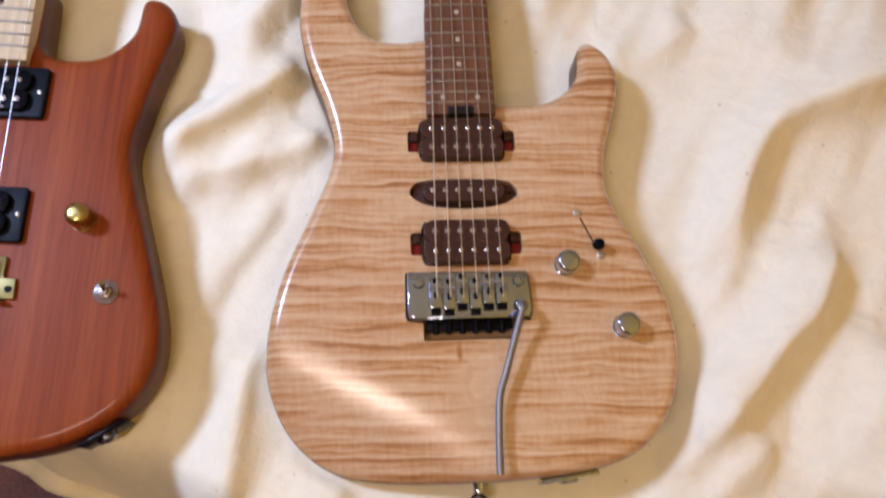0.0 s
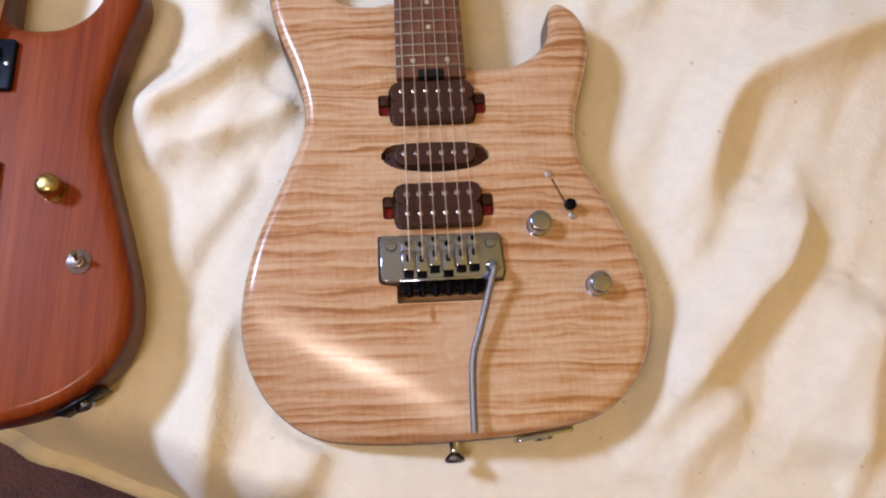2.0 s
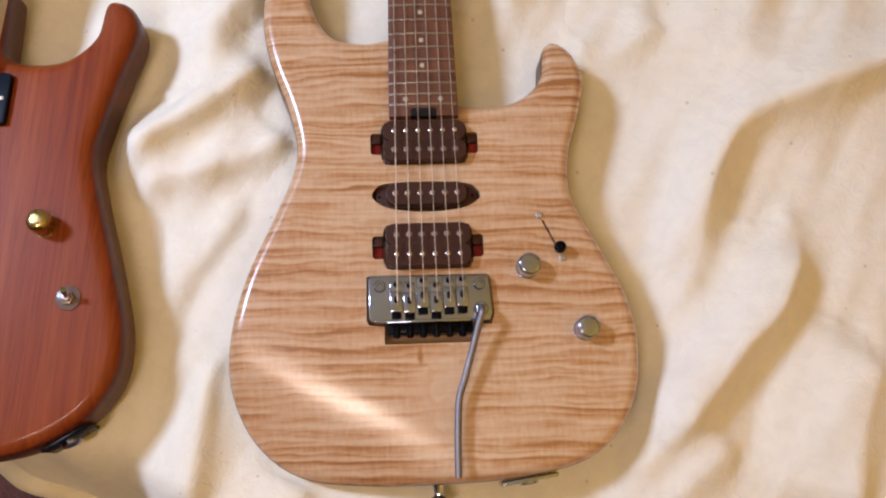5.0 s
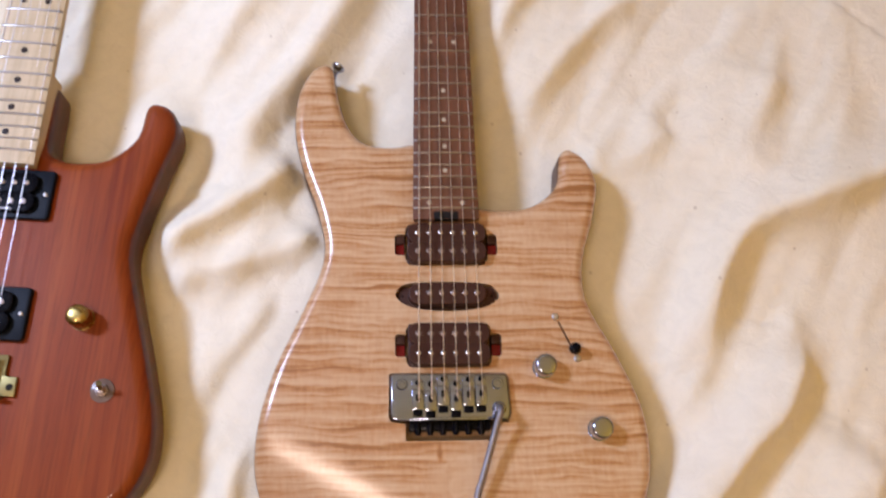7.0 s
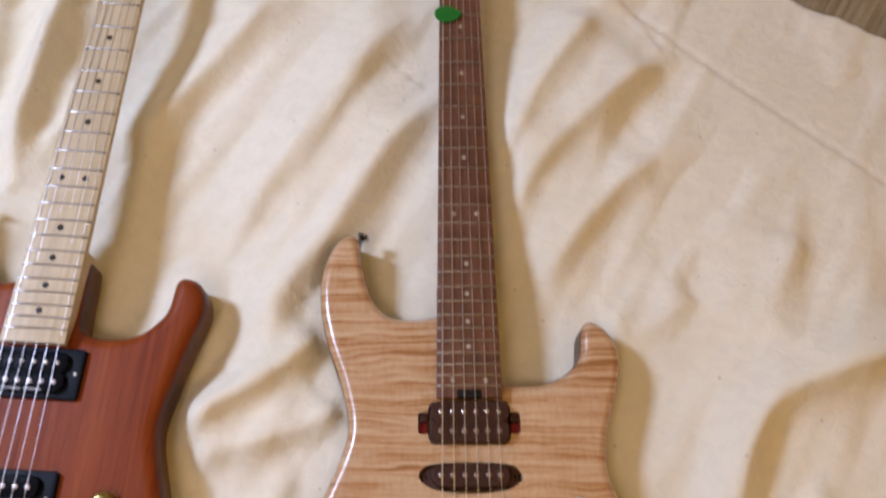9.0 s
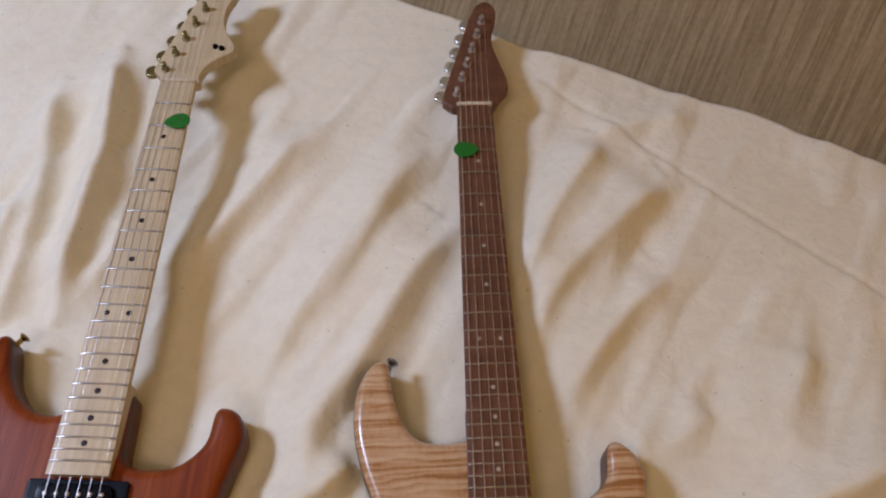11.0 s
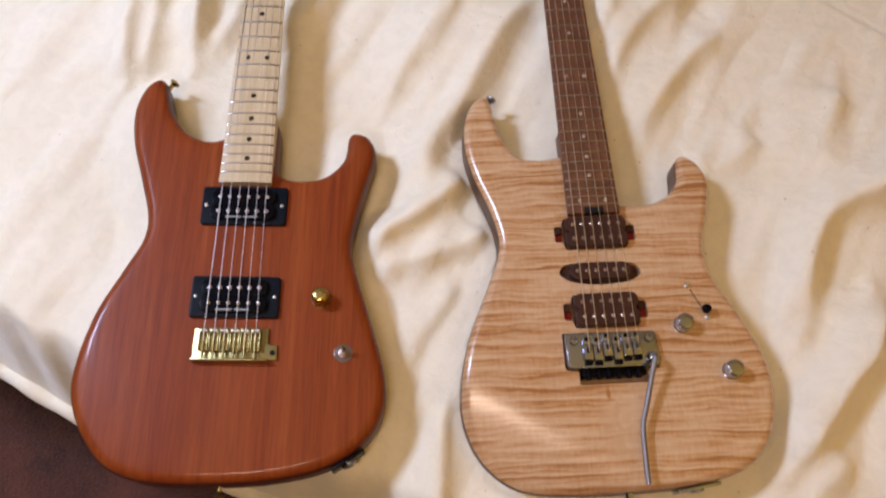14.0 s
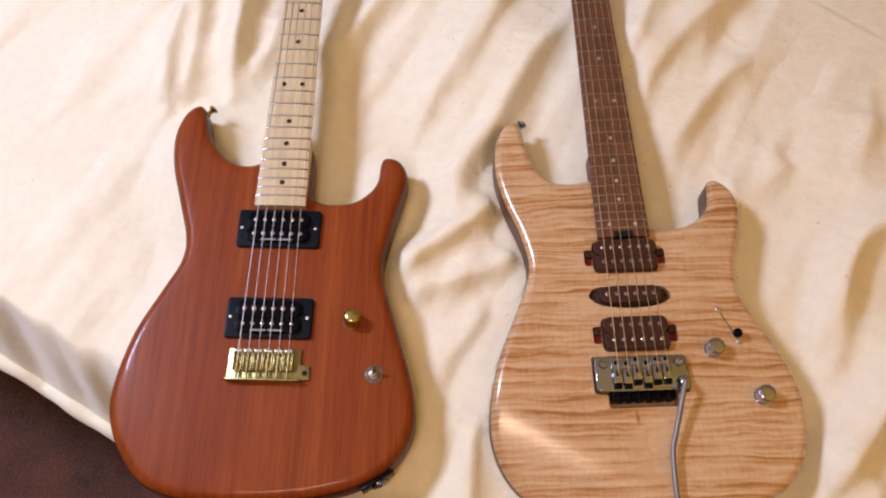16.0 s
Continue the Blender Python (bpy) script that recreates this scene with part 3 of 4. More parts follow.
def humbucker(guitar, name, y, colour, screw_side, top, label):
    """Twin coils on a base plate; colours and pole pieces as parts."""
    base = part(name, box(-0.0345, 0.0345, y - 0.0185, y + 0.0185, T - 0.006, T + top - 0.0062, 0.001), colour, guitar, label)
    for side in (-1, 1):
        yc = y + side * 0.0087
        loop = rounded_rect(-0.0352, 0.0352, yc - 0.0094, yc + 0.0094, 0.0082)
        part("bobbin", prism(loop, T + top - 0.0062, T + top, 0.0010), colour, base)
    for side in (-1, 1):
        for k in range(6):
            x, yc = (k / 5 - 0.5) * 0.0518, y + side * 0.0085
            if side == screw_side:
                bm = lathe([(0.0020, -0.001), (0.0020, 0.0006), (0.0013, 0.0011)], pose(x, yc, T + top), 12)
            else:
                bm = lathe([(0.0024, -0.001), (0.0024, 0.0002), (0.0020, 0.0003)], pose(x, yc, T + top), 12)
            part("pole_piece", bm, SCREW_STEEL if side == screw_side else SLUG, base)
    return base


def strap_button(guitar, m, metal):
    part("strap_button", lathe([(0.0045, 0), (0.0045, 0.0015), (0.0035, 0.003), (0.0033, 0.0085), (0.0068, 0.012), (0.0074, 0.0135), (0.0066, 0.0150), (0.0035, 0.0158)], m, 20), metal, guitar)


def control_knob(guitar, x, y, metal, r, h, label, flat=False):
    profile = [(r * 0.96, 0.0008), (r * 0.98, 0.002), (r * 0.98, h * 0.78), (r * 0.96, h * 0.87), (r * 0.91, h * 0.94), (r * 0.83, h * 0.98), (r * 0.72, h * 0.998), (r * 0.3, h), (0.0004, h)] if flat else [(r * 1.0, 0.0008), (r * 1.02, 0.002), (r * 0.97, h * 0.72), (r * 0.90, h * 0.88), (r * 0.72, h * 0.97), (r * 0.35, h), (0.0004, h)]
    k = part("control_knob", lathe(profile, pose(x, y, T), 32), metal, guitar, label)
    part("washer", lathe([(r * 1.05, 0), (r * 1.05, 0.0009), (r * 0.8, 0.001)], pose(x, y, T), 28), metal, k)


# ---- flame maple guitar
maple = thing("electric_guitar", pose(0, 0, 0.003), "natural flame maple electric guitar with brown roasted neck on the blanket", "guitar", "guitars on the bed")
slot = [Vector((p.x, p.y)) for p in curve([(-0.0455, 0.0845, 0), (-0.043, 0.0895, 0), (-0.034, 0.0945, 0), (0, 0.0960, 0), (0.034, 0.0940, 0), (0.043, 0.0885, 0), (0.0455, 0.083, 0),
                                           (0.043, 0.0785, 0), (0.030, 0.0720, 0), (0, 0.0690, 0), (-0.030, 0.0725, 0), (-0.043, 0.0795, 0)], 4, True)][::-1]
slot = slot if area_of(slot) > 0 else slot[::-1]


def eared(y):
    """The outline of a humbucker's rout with its two lugs."""
    a, b, e, g = 0.0368, 0.0192, 0.0460, 0.0098
    return [Vector((x, y + d)) for x, d in ((a, -b + 0.006), (a, -g), (e - 0.002, -g), (e, -g + 0.002), (e, g - 0.002), (e - 0.002, g), (a, g), (a, b - 0.006), (a - 0.002, b - 0.002), (a - 0.006, b),
                                            (-a + 0.006, b), (-a + 0.002, b - 0.002), (-a, b - 0.006), (-a, g), (-e + 0.002, g), (-e, g - 0.002), (-e, -g + 0.002), (-e + 0.002, -g), (-a, -g), (-a, -b + 0.006),
                                            (-a + 0.002, -b + 0.002), (-a + 0.006, -b), (a - 0.006, -b), (a - 0.002, -b + 0.002))]


NECK_P, MID_P, BRIDGE_P = 0.1305, 0.083, 0.0390
blade_dir = Vector((0.0145, -0.0330)).normalized()
blade_mid, blade_side = Vector((0.1030, 0.0455)), Vector((0.0330, 0.0145)).normalized()
blade = [blade_mid + blade_dir * s * 0.0150 + blade_side * q * 0.0009 for s, q in ((-1, -1), (-1, 1), (1, 1), (1, -1))]
blade = blade if area_of(blade) > 0 else blade[::-1]
recess = [Vector(p) for p in ((-0.0512, 0.0140), (-0.0490, 0.0152), (0.0475, 0.0145), (0.0502, 0.0115), (0.0518, -0.0195), (0.0490, -0.0268), (0.0365, -0.0270), (0.0365, -0.0405), (0.0355, -0.0415),
                              (-0.0365, -0.0415), (-0.0375, -0.0405), (-0.0375, -0.0270), (-0.0500, -0.0255), (-0.0517, -0.0210))]
recess = recess if area_of(recess) > 0 else recess[::-1]
holes = [(eared(NECK_P), 0.016), (slot, 0.016), (eared(BRIDGE_P), 0.016), (recess, 0.020), (blade, 0.01)]
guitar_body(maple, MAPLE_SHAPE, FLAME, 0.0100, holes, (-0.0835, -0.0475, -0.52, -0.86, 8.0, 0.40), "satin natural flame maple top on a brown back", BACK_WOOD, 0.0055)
m_top = build_neck(maple, 24, 0.1515, 0.011, 0.0430, 0.0590, ROASTED, ROASTED, PEARL, 0.0022, "brown roasted maple neck", "brown roasted maple fretboard with small pale dots")
# no real opening here: a dark block carries its shade
part("truss_rod_slot", box(-0.0115, 0.0115, 0.1511, 0.1590, T + 0.002, m_top + 0.0004, 0.0015), HOLE_SHADE, maple, "black block painted as the shaded truss rod opening")
for y, name, screw in ((NECK_P, "neck_pickup", 1), (BRIDGE_P, "bridge_pickup", -1)):
    humbucker(maple, name, y, BOBBIN, screw, 0.0085, "dark brown double coil pickup with red lugs")
    for side in (-1, 1):
        bm = box(side * 0.0415 - 0.0042, side * 0.0415 + 0.0042, y - 0.0094, y + 0.0012, T - 0.015, T - 0.0045, 0.0012)
        lug = part("pickup_lug", bm, RED_LINING, maple, "red pickup lug")
        part("lug_cover", box(side * 0.0415 - 0.0042, side * 0.0415 + 0.0042, y + 0.0014, y + 0.0096, T - 0.015, T - 0.0022, 0.0012), BOBBIN, lug, "brown lug cover")
mid = part("middle_pickup", prism(rounded_rect(-0.0345, 0.0345, MID_P - 0.0085, MID_P + 0.0112, 0.0097), T - 0.010, T + 0.0045, 0.0015), BOBBIN, maple, "dark brown single coil pickup")
for k in range(6):
    part("pole_piece", lathe([(0.0024, -0.001), (0.0024, 0.0005), (0.0019, 0.0008)], pose((k / 5 - 0.5) * 0.0518, MID_P + 0.0015, T + 0.0045), 12), SLUG, mid)
for side in (-1, 1):
    part("screw", lathe([(0.0023, 0), (0.0023, 0.0012), (0.0012, 0.002)], pose(side * 0.0395, MID_P + 0.001, T - 0.006), 12), BLACK, mid)
part("cover_base", box(-0.043, 0.043, MID_P - 0.0095, MID_P + 0.0095, T - 0.0145, T - 0.004, 0.002), BOBBIN, mid)

# tremolo
plate_loop = [Vector(p) for p in ((-0.0495, 0.0115), (-0.0475, 0.0135), (0.0460, 0.0125), (0.0485, 0.0100), (0.0500, -0.0190), (0.0475, -0.0250), (0.0390, -0.0252), (-0.0430, -0.0252), (-0.0485, -0.0235), (-0.0500, -0.0200))]
bridge = part("tremolo_bridge", prism(plate_loop[::-1], T - 0.0010, T + 0.0068, 0.0012), CHROME, maple, "polished chrome tremolo bridge")
for x in (-0.0405, 0.0400):
    part("pivot_stud", lathe([(0.0048, 0), (0.0048, 0.0015), (0.0040, 0.0026), (0.0026, 0.0027), (0.0022, 0.0012)], pose(x, 0.0045, T + 0.0066), 20), CHROME, bridge)
for k in range(6):
    x = (k / 5 - 0.5) * 0.0530 - 0.001
    y = (0.0, -0.001, 0.003, -0.001, 0.0025, 0.003)[k]
    bm = add_box(bmesh.new(), x - 0.0049, x + 0.0049, y - 0.0175, y - 0.0005, T + 0.0068, T + 0.0125, 0.0011)
    add_box(bm, x - 0.0046, x + 0.0046, y - 0.0010, y + 0.0085, T + 0.0066, T + 0.0088, 0.0008)
    sad = part("saddle", bm, CHROME, bridge)
    # slot shade as a dark inlay on the saddle
    part("lock_slot", prism(rounded_rect(x - 0.0018, x + 0.0018, y - 0.0105, y - 0.0045, 0.0017), T + 0.0120, T + 0.0128), HOLE_SHADE, sad, "dark inlay painted as a shaded string slot", False)
    part("saddle_bolt", lathe([(0.0021, 0), (0.0021, 0.0018), (0.0013, 0.0019), (0.0012, 0.0006)], pose(x, y + 0.0052, T + 0.0086), 14), BLACK, sad)
    part("string_block", box(x - 0.0040, x + 0.0040, y - 0.0225, y - 0.0176, T + 0.0068, T + 0.0112, 0.0008), BLACK, sad)
    part("lock_screw", lathe([(0.0029, 0), (0.0029, 0.011), (0.0022, 0.0125), (0.0011, 0.0126)], pose(x, -0.0245, T + 0.0010, 90, 0, 0), 14), BLACK, sad)
part("rear_rail", box(-0.0350, 0.0345, -0.0258, -0.0232, T + 0.0066, T + 0.0098, 0.0008), CHROME, bridge)
part("tremolo_block", box(-0.0345, 0.0340, -0.0330, -0.0215, T - 0.018, T + 0.0010, 0.001), BLACK, bridge, "black tremolo block in the cavity")
socket = part("arm_socket", lathe([(0.0058, 0), (0.0058, 0.0030), (0.0046, 0.0058), (0.0046, 0.0090), (0.0030, 0.0098)], pose(0.0405, -0.0165, T + 0.0066), 20), CHROME, bridge)
arm_line = curve([(0.0405, -0.0165, T + 0.014), (0.0400, -0.0205, T + 0.0205), (0.0370, -0.030, T + 0.0180), (0.0305, -0.052, T + 0.0135), (0.0240, -0.073, T + 0.0110), (0.0205, -0.083, T + 0.0100), (0.0185, -0.095, T + 0.0095), (0.0170, -0.122, T + 0.0090), (0.0165, -0.146, T + 0.0085)], 5)
part("tremolo_arm", tube(arm_line, 0.0028, 12), NICKEL_ARM, maple, "long cranked steel tremolo arm")
# controls
control_knob(maple, 0.0815, 0.0190, KNOB_CHROME, 0.0095, 0.0150, "rounded chrome knob", True)
control_knob(maple, 0.1255, -0.0340, KNOB_CHROME, 0.0095, 0.0150, "rounded chrome knob", True)
switch = part("blade_switch", box(0.1080 - 0.0014, 0.1080 + 0.0014, 0.0325, 0.0365, T - 0.004, T + 0.006, 0.0006), STEEL, maple, "black tipped blade switch")
part("tip", lathe([(0.0034, 0), (0.0050, 0.0025), (0.0052, 0.0055), (0.0040, 0.0085), (0.0015, 0.0095)], pose(0.1085, 0.0335, T + 0.0035), 18), BLACK, switch)
for p in ((0.0945, 0.0635), (0.1115, 0.0262)):
    part("screw", lathe([(0.0033, 0), (0.0033, 0.0006), (0.0022, 0.0016), (0.0006, 0.0017)], pose(*p, T), 16), STEEL, switch)
strap_button(maple, pose(0.002, -0.1495, T * 0.55, 90, 0, 0) @ Matrix.Scale(1.15, 4), CHROME)
strap_button(maple, pose(-0.1065, 0.3105, T * 0.60, -90, 0, -28) @ Matrix.Scale(0.9, 4), CHROME)
plate = part("jack_plate", box(-0.0225, 0.0225, -0.0022, 0.0010, -0.013, 0.013, 0.0008), CHROME, maple, "chrome jack plate")
plate.matrix_local = pose(0.074, -0.1492, T * 0.5, 0, 0, 8)
part("jack_socket", lathe([(0.0075, 0), (0.0075, 0.003), (0.0055, 0.0036), (0.0032, 0.0036), (0.0030, 0.001)], pose(0, -0.0012, 0, 90, 0, 0), 20), CHROME, plate)
m_ends = build_head(maple, ROASTED, TUNER_CHROME, m_top, DARK_HEAD, 1.0, "brown roasted maple headstock")
build_strings(maple, m_top, (0, -0.004, 0.0136), m_ends, 0.0530, 0.0355, [(-0.012, 0.0118)], LIT_STEEL)

# ---- mahogany guitar
mahogany = thing("electric_guitar", pose(-0.3985, 0.0302, 0.014, 0, 0, -3.41), "reddish mahogany electric guitar with pale maple neck and gold bridge", "guitar", "guitars on the bed")
guitar_body(mahogany, MAHOGANY_SHAPE, MAHOGANY, 0.0125, [], (-0.079, -0.063, -0.80, -0.60, 2.0, 0.06), "satin reddish brown mahogany body with straight grain", SHADED_SIDE, 0.0042)
h_top = build_neck(mahogany, 22, 0.1690, 0.013, 0.0420, 0.0580, PALE, PALE, INK, 0.0031, "pale maple neck", "pale maple fretboard with black dots")
for yc, name, screw in ((0.1440, "neck_pickup", 1), (0.0378, "bridge_pickup", -1)):
    loop = rounded_rect(-0.0462, 0.0470, yc - 0.0228, yc + 0.0228, 0.0035)
    ring = part("pickup_ring", prism(loop, T, T + 0.0048, 0.0012), RING_BLACK, mahogany, "black plastic pickup ring")
    for x in (-0.0412, 0.0416):
        part("screw", lathe([(0.0019, 0), (0.0019, 0.0005), (0.0010, 0.0011)], pose(x, yc, T + 0.0047), 12), STEEL, ring)
    pk = humbucker(mahogany, name, yc, BLACK, screw, 0.0090, "black double coil pickup")
    for x0, x1 in ((-0.0180, -0.0010), (0.0015, 0.0170)):
        part("print_mark", box(x0, x1, yc - 0.0168, yc - 0.0148, T + 0.0088, T + 0.0092), PRINT, pk, "worn grey print", False)
gold_loop = [Vector(p) for p in ((-0.0378, 0.0035), (0.0386, 0.0035), (0.0388, -0.0125), (0.0398, -0.0137), (0.0484, -0.0140), (0.0490, -0.0290), (0.0482, -0.0300), (-0.0380, -0.0312))]
gb = part("bridge", prism(gold_loop[::-1], T + 0.0006, T + 0.0030, 0.0007), GOLD, mahogany, "gold plated six saddle bridge")
part("rear_lip", box(-0.0380, 0.0400, -0.0325, -0.0300, T + 0.0008, T + 0.0105, 0.0007), GOLD, gb)
# hole shade as a dark disc on the plate
part("arm_hole", lathe([(0.0028, 0), (0.0028, 0.0006), (0.0027, 0.0007)], pose(0.0438, -0.0225, T + 0.0028), 16), HOLE_SHADE, gb, "dark disc painted as the shaded arm hole")
for k in range(6):
    x = (k / 5 - 0.5) * 0.0530
    bm = box(x - 0.0050, x + 0.0050, -0.0215, 0.0005, T + 0.0035, T + 0.0066, 0.0007)
    add_box(bm, x - 0.0050, x - 0.0036, -0.0215, -0.0010, T + 0.0060, T + 0.0092, 0.0004)
    add_box(bm, x + 0.0036, x + 0.0050, -0.0215, -0.0010, T + 0.0060, T + 0.0092, 0.0004)
    add_box(bm, x - 0.0050, x + 0.0050, -0.0030, 0.0012, T + 0.0060, T + 0.0100, 0.0008)
    sad = part("saddle", bm, GOLD, gb)
    part("slot", box(x - 0.0034, x + 0.0034, -0.0205, -0.0045, T + 0.0064, T + 0.0070), BRASS, sad, "shaded brass slot", False)
    part("intonation_screw", tube([(x, -0.0030, T + 0.0078), (x, -0.0300, T + 0.0078)], 0.0012, 8), GOLD, sad)
    for s in (-1, 1):
        part("height_screw", lathe([(0.0011, 0), (0.0011, 0.0030), (0.0006, 0.0031)], pose(x + s * 0.0024, -0.0012, T + 0.0080), 8), STEEL, sad)
    part("mount_screw", lathe([(0.0026, 0), (0.0026, 0.0008), (0.0014, 0.0018)], pose(x, 0.0020, T + 0.0029), 12), GOLD, gb)
control_knob(mahogany, 0.0905, 0.0370, BRASS, 0.0095, 0.0180, "worn brass dome knob")
tog = part("toggle_switch", lathe([(0.0098, 0), (0.0098, 0.0009), (0.0088, 0.0013)], pose(0.1165, -0.0215, T), 28), WASHER, mahogany, "small toggle switch on a milky washer")
part("nut_ring", lathe([(0.0055, 0.0012), (0.0055, 0.0035), (0.0042, 0.0040), (0.0034, 0.0060), (0.0028, 0.0062)], pose(0.1165, -0.0215, T), 6), SLUG, tog)
part("lever", tube([(0.1165, -0.0215, T + 0.005), (0.1172, -0.0200, T + 0.0100), (0.1180, -0.0180, T + 0.0155)], [0.0013, 0.0017, 0.0023], 12), GOLD, tog)
strap_button(mahogany, pose(-0.002, -0.1515, T * 0.5, 90, 0, 0) @ Matrix.Scale(0.8, 4), GOLD)
strap_button(mahogany, pose(-0.1100, 0.3095, T * 0.5, -90, 0, -35) @ Matrix.Scale(0.8, 4), BRASS)
plate = part("jack_plate", box(-0.019, 0.019, -0.0018, 0.0010, -0.014, 0.014, 0.0010), BLACK, mahogany, "black jack plate")
plate.matrix_local = pose(0.1245, -0.1275, T * 0.5, 0, 0, 33)
part("jack_socket", lathe([(0.0078, 0), (0.0078, 0.0035), (0.0055, 0.0045), (0.0032, 0.0046), (0.0030, 0.001)], pose(0, -0.0016, 0, 90, 0, 0), 20), CHROME, plate)
h_ends = build_head(mahogany, PALE, GOLD, h_top, PALE_HEAD, 1.06, "pale maple headstock")
for x, y in ((0.0330, 0.712), (0.0415, 0.7095)):
    part("string_tree", lathe([(0.0036, 0), (0.0036, 0.0022), (0.0024, 0.0040), (0.0008, 0.0042)], pose(x, y, h_top - 0.0076), 14), BLACK, mahogany, "small black string tree")
build_strings(mahogany, h_top, (0, -0.001, 0.0106), h_ends, 0.0530, 0.0350, [(-0.012, 0.0085), (-0.029, 0.0040)], STEEL)

# ---- plectra under the strings
def plectrum(m, label):
    loop = [Vector((p.x, p.y)) for p in curve([(0.0125, 0.004, 0), (0.0125, -0.004, 0), (0.006, -0.0105, 0), (-0.006, -0.0095, 0), (-0.0165, -0.001, 0), (-0.006, 0.0095, 0), (0.006, 0.0105, 0)], 5, True)]
    ob = part("guitar_pick", prism(loop, 0, 0.0010, 0.0003), GREEN)
    ob.matrix_world = m
    tagged(ob, label, "guitar pick", "green guitar picks")


plectrum(pose(-0.0150, 0.5750, 0.0612, 0, 0, 180), "green plastic guitar pick tucked under strings of the dark neck")
plectrum(mahogany.matrix_world @ pose(0.0140, 0.5830, T + 0.0152, 0, 0, 8), "green plastic guitar pick tucked under strings of the pale neck")

# ---------------------------------------------------------------- bed
FRONT, BACK = -0.260, 0.771            # the bed's two long edges, across the room's own axes


def to_line(x, y, line):
    """Distance from places to a broken line, signed by side, and how far along it."""
    best, side, along = np.full(x.shape, 9.0), np.zeros(x.shape), np.zeros(x.shape)
    total = 0.0
    for (ax, ay), (bx, by) in zip(line, line[1:]):
        dx, dy = bx - ax, by - ay
        ln = math.hypot(dx, dy)
        u = np.clip(((x - ax) * dx + (y - ay) * dy) / ln ** 2, 0, 1)
        px, py = x - ax - u * dx, y - ay - u * dy
        d = np.hypot(px, py)
        s = np.sign(dx * py - dy * px)
        near = d < best
        best, side, along = np.where(near, d, best), np.where(near, s, side), np.where(near, total + u * ln, along)
        total += ln
    return best, side, along / total


# crests of the blanket's folds, each from its near end to its far end: places, width, height
FOLDS = [
    ([(0.230, 0.018), (0.239, 0.050), (0.259, 0.110), (0.289, 0.155), (0.344, 0.180), (0.412, 0.203), (0.50, 0.24)], 0.021, 0.017),
    ([(0.175, -0.140), (0.229, -0.088), (0.259, -0.053), (0.297, -0.020), (0.320, 0.020), (0.330, 0.060)], 0.019, 0.017),
    ([(0.168, -0.208), (0.189, -0.174), (0.225, -0.145), (0.255, -0.120)], 0.020, 0.008),
    ([(0.335, -0.200), (0.350, -0.139), (0.368, -0.092), (0.395, -0.050)], 0.026, 0.014),
    ([(0.140, 0.215), (0.195, 0.241), (0.240, 0.270)], 0.020, 0.006),
    ([(0.300, 0.210), (0.324, 0.275), (0.355, 0.345)], 0.030, 0.006),
    ([(-0.262, 0.120), (-0.231, 0.154), (-0.198, 0.170), (-0.173, 0.189), (-0.130, 0.230)], 0.016, 0.015),
    ([(-0.255, 0.088), (-0.230, 0.110), (-0.190, 0.121), (-0.150, 0.134), (-0.108, 0.162)], 0.018, 0.012),
    ([(-0.202, -0.200), (-0.192, -0.139), (-0.187, -0.095), (-0.181, -0.059), (-0.165, -0.020)], 0.016, 0.012),
    ([(-0.225, -0.015), (-0.208, 0.030), (-0.186, 0.054), (-0.150, 0.098)], 0.018, 0.006),
    ([(-0.124, -0.200), (-0.113, -0.162), (-0.098, -0.145)], 0.016, 0.006),
    ([(0.159, 0.640), (0.185, 0.648), (0.211, 0.656), (0.250, 0.668), (0.290, 0.672)], 0.015, 0.005),
    ([(0.045, 0.410), (0.062, 0.453), (0.085, 0.505), (0.116, 0.552), (0.152, 0.605), (0.170, 0.632)], 0.022, 0.0150),
    ([(0.048, 0.320), (0.059, 0.369), (0.078, 0.410), (0.127, 0.460), (0.180, 0.515), (0.222, 0.545), (0.246, 0.556)], 0.022, 0.0150),
    ([(0.075, 0.265), (0.093, 0.304), (0.134, 0.355), (0.170, 0.395), (0.220, 0.430)], 0.020, 0.010),
    ([(-0.322, 0.420), (-0.319, 0.464), (-0.298, 0.508), (-0.270, 0.547), (-0.241, 0.595), (-0.210, 0.655)], 0.020, 0.011),
    ([(-0.185, 0.370), (-0.171, 0.406), (-0.148, 0.455), (-0.118, 0.514), (-0.085, 0.578), (-0.044, 0.628)], 0.019, 0.0082),
    ([(-0.250, 0.300), (-0.234, 0.328), (-0.203, 0.386), (-0.171, 0.447), (-0.137, 0.520), (-0.100, 0.590)], 0.018, 0.007),
    ([(-0.474, 0.386), (-0.466, 0.438), (-0.461, 0.495), (-0.456, 0.560), (-0.453, 0.612), (-0.454, 0.681), (-0.462, 0.790)], 0.013, 0.020),
    ([(-0.445, 0.420), (-0.423, 0.459), (-0.416, 0.500), (-0.412, 0.537)], 0.012, 0.006),
    ([(-0.530, 0.384), (-0.524, 0.431), (-0.516, 0.475), (-0.514, 0.530), (-0.522, 0.600), (-0.524, 0.655), (-0.532, 0.736)], 0.013, 0.013),
    ([(-0.552, 0.375), (-0.553, 0.423), (-0.549, 0.467), (-0.540, 0.512), (-0.535, 0.549)], 0.013, 0.012),
    ([(-0.198, 0.185), (-0.188, 0.234), (-0.179, 0.262), (-0.161, 0.296), (-0.140, 0.328), (-0.115, 0.372), (-0.078, 0.435), (-0.024, 0.505)], 0.022, 0.0155),
]


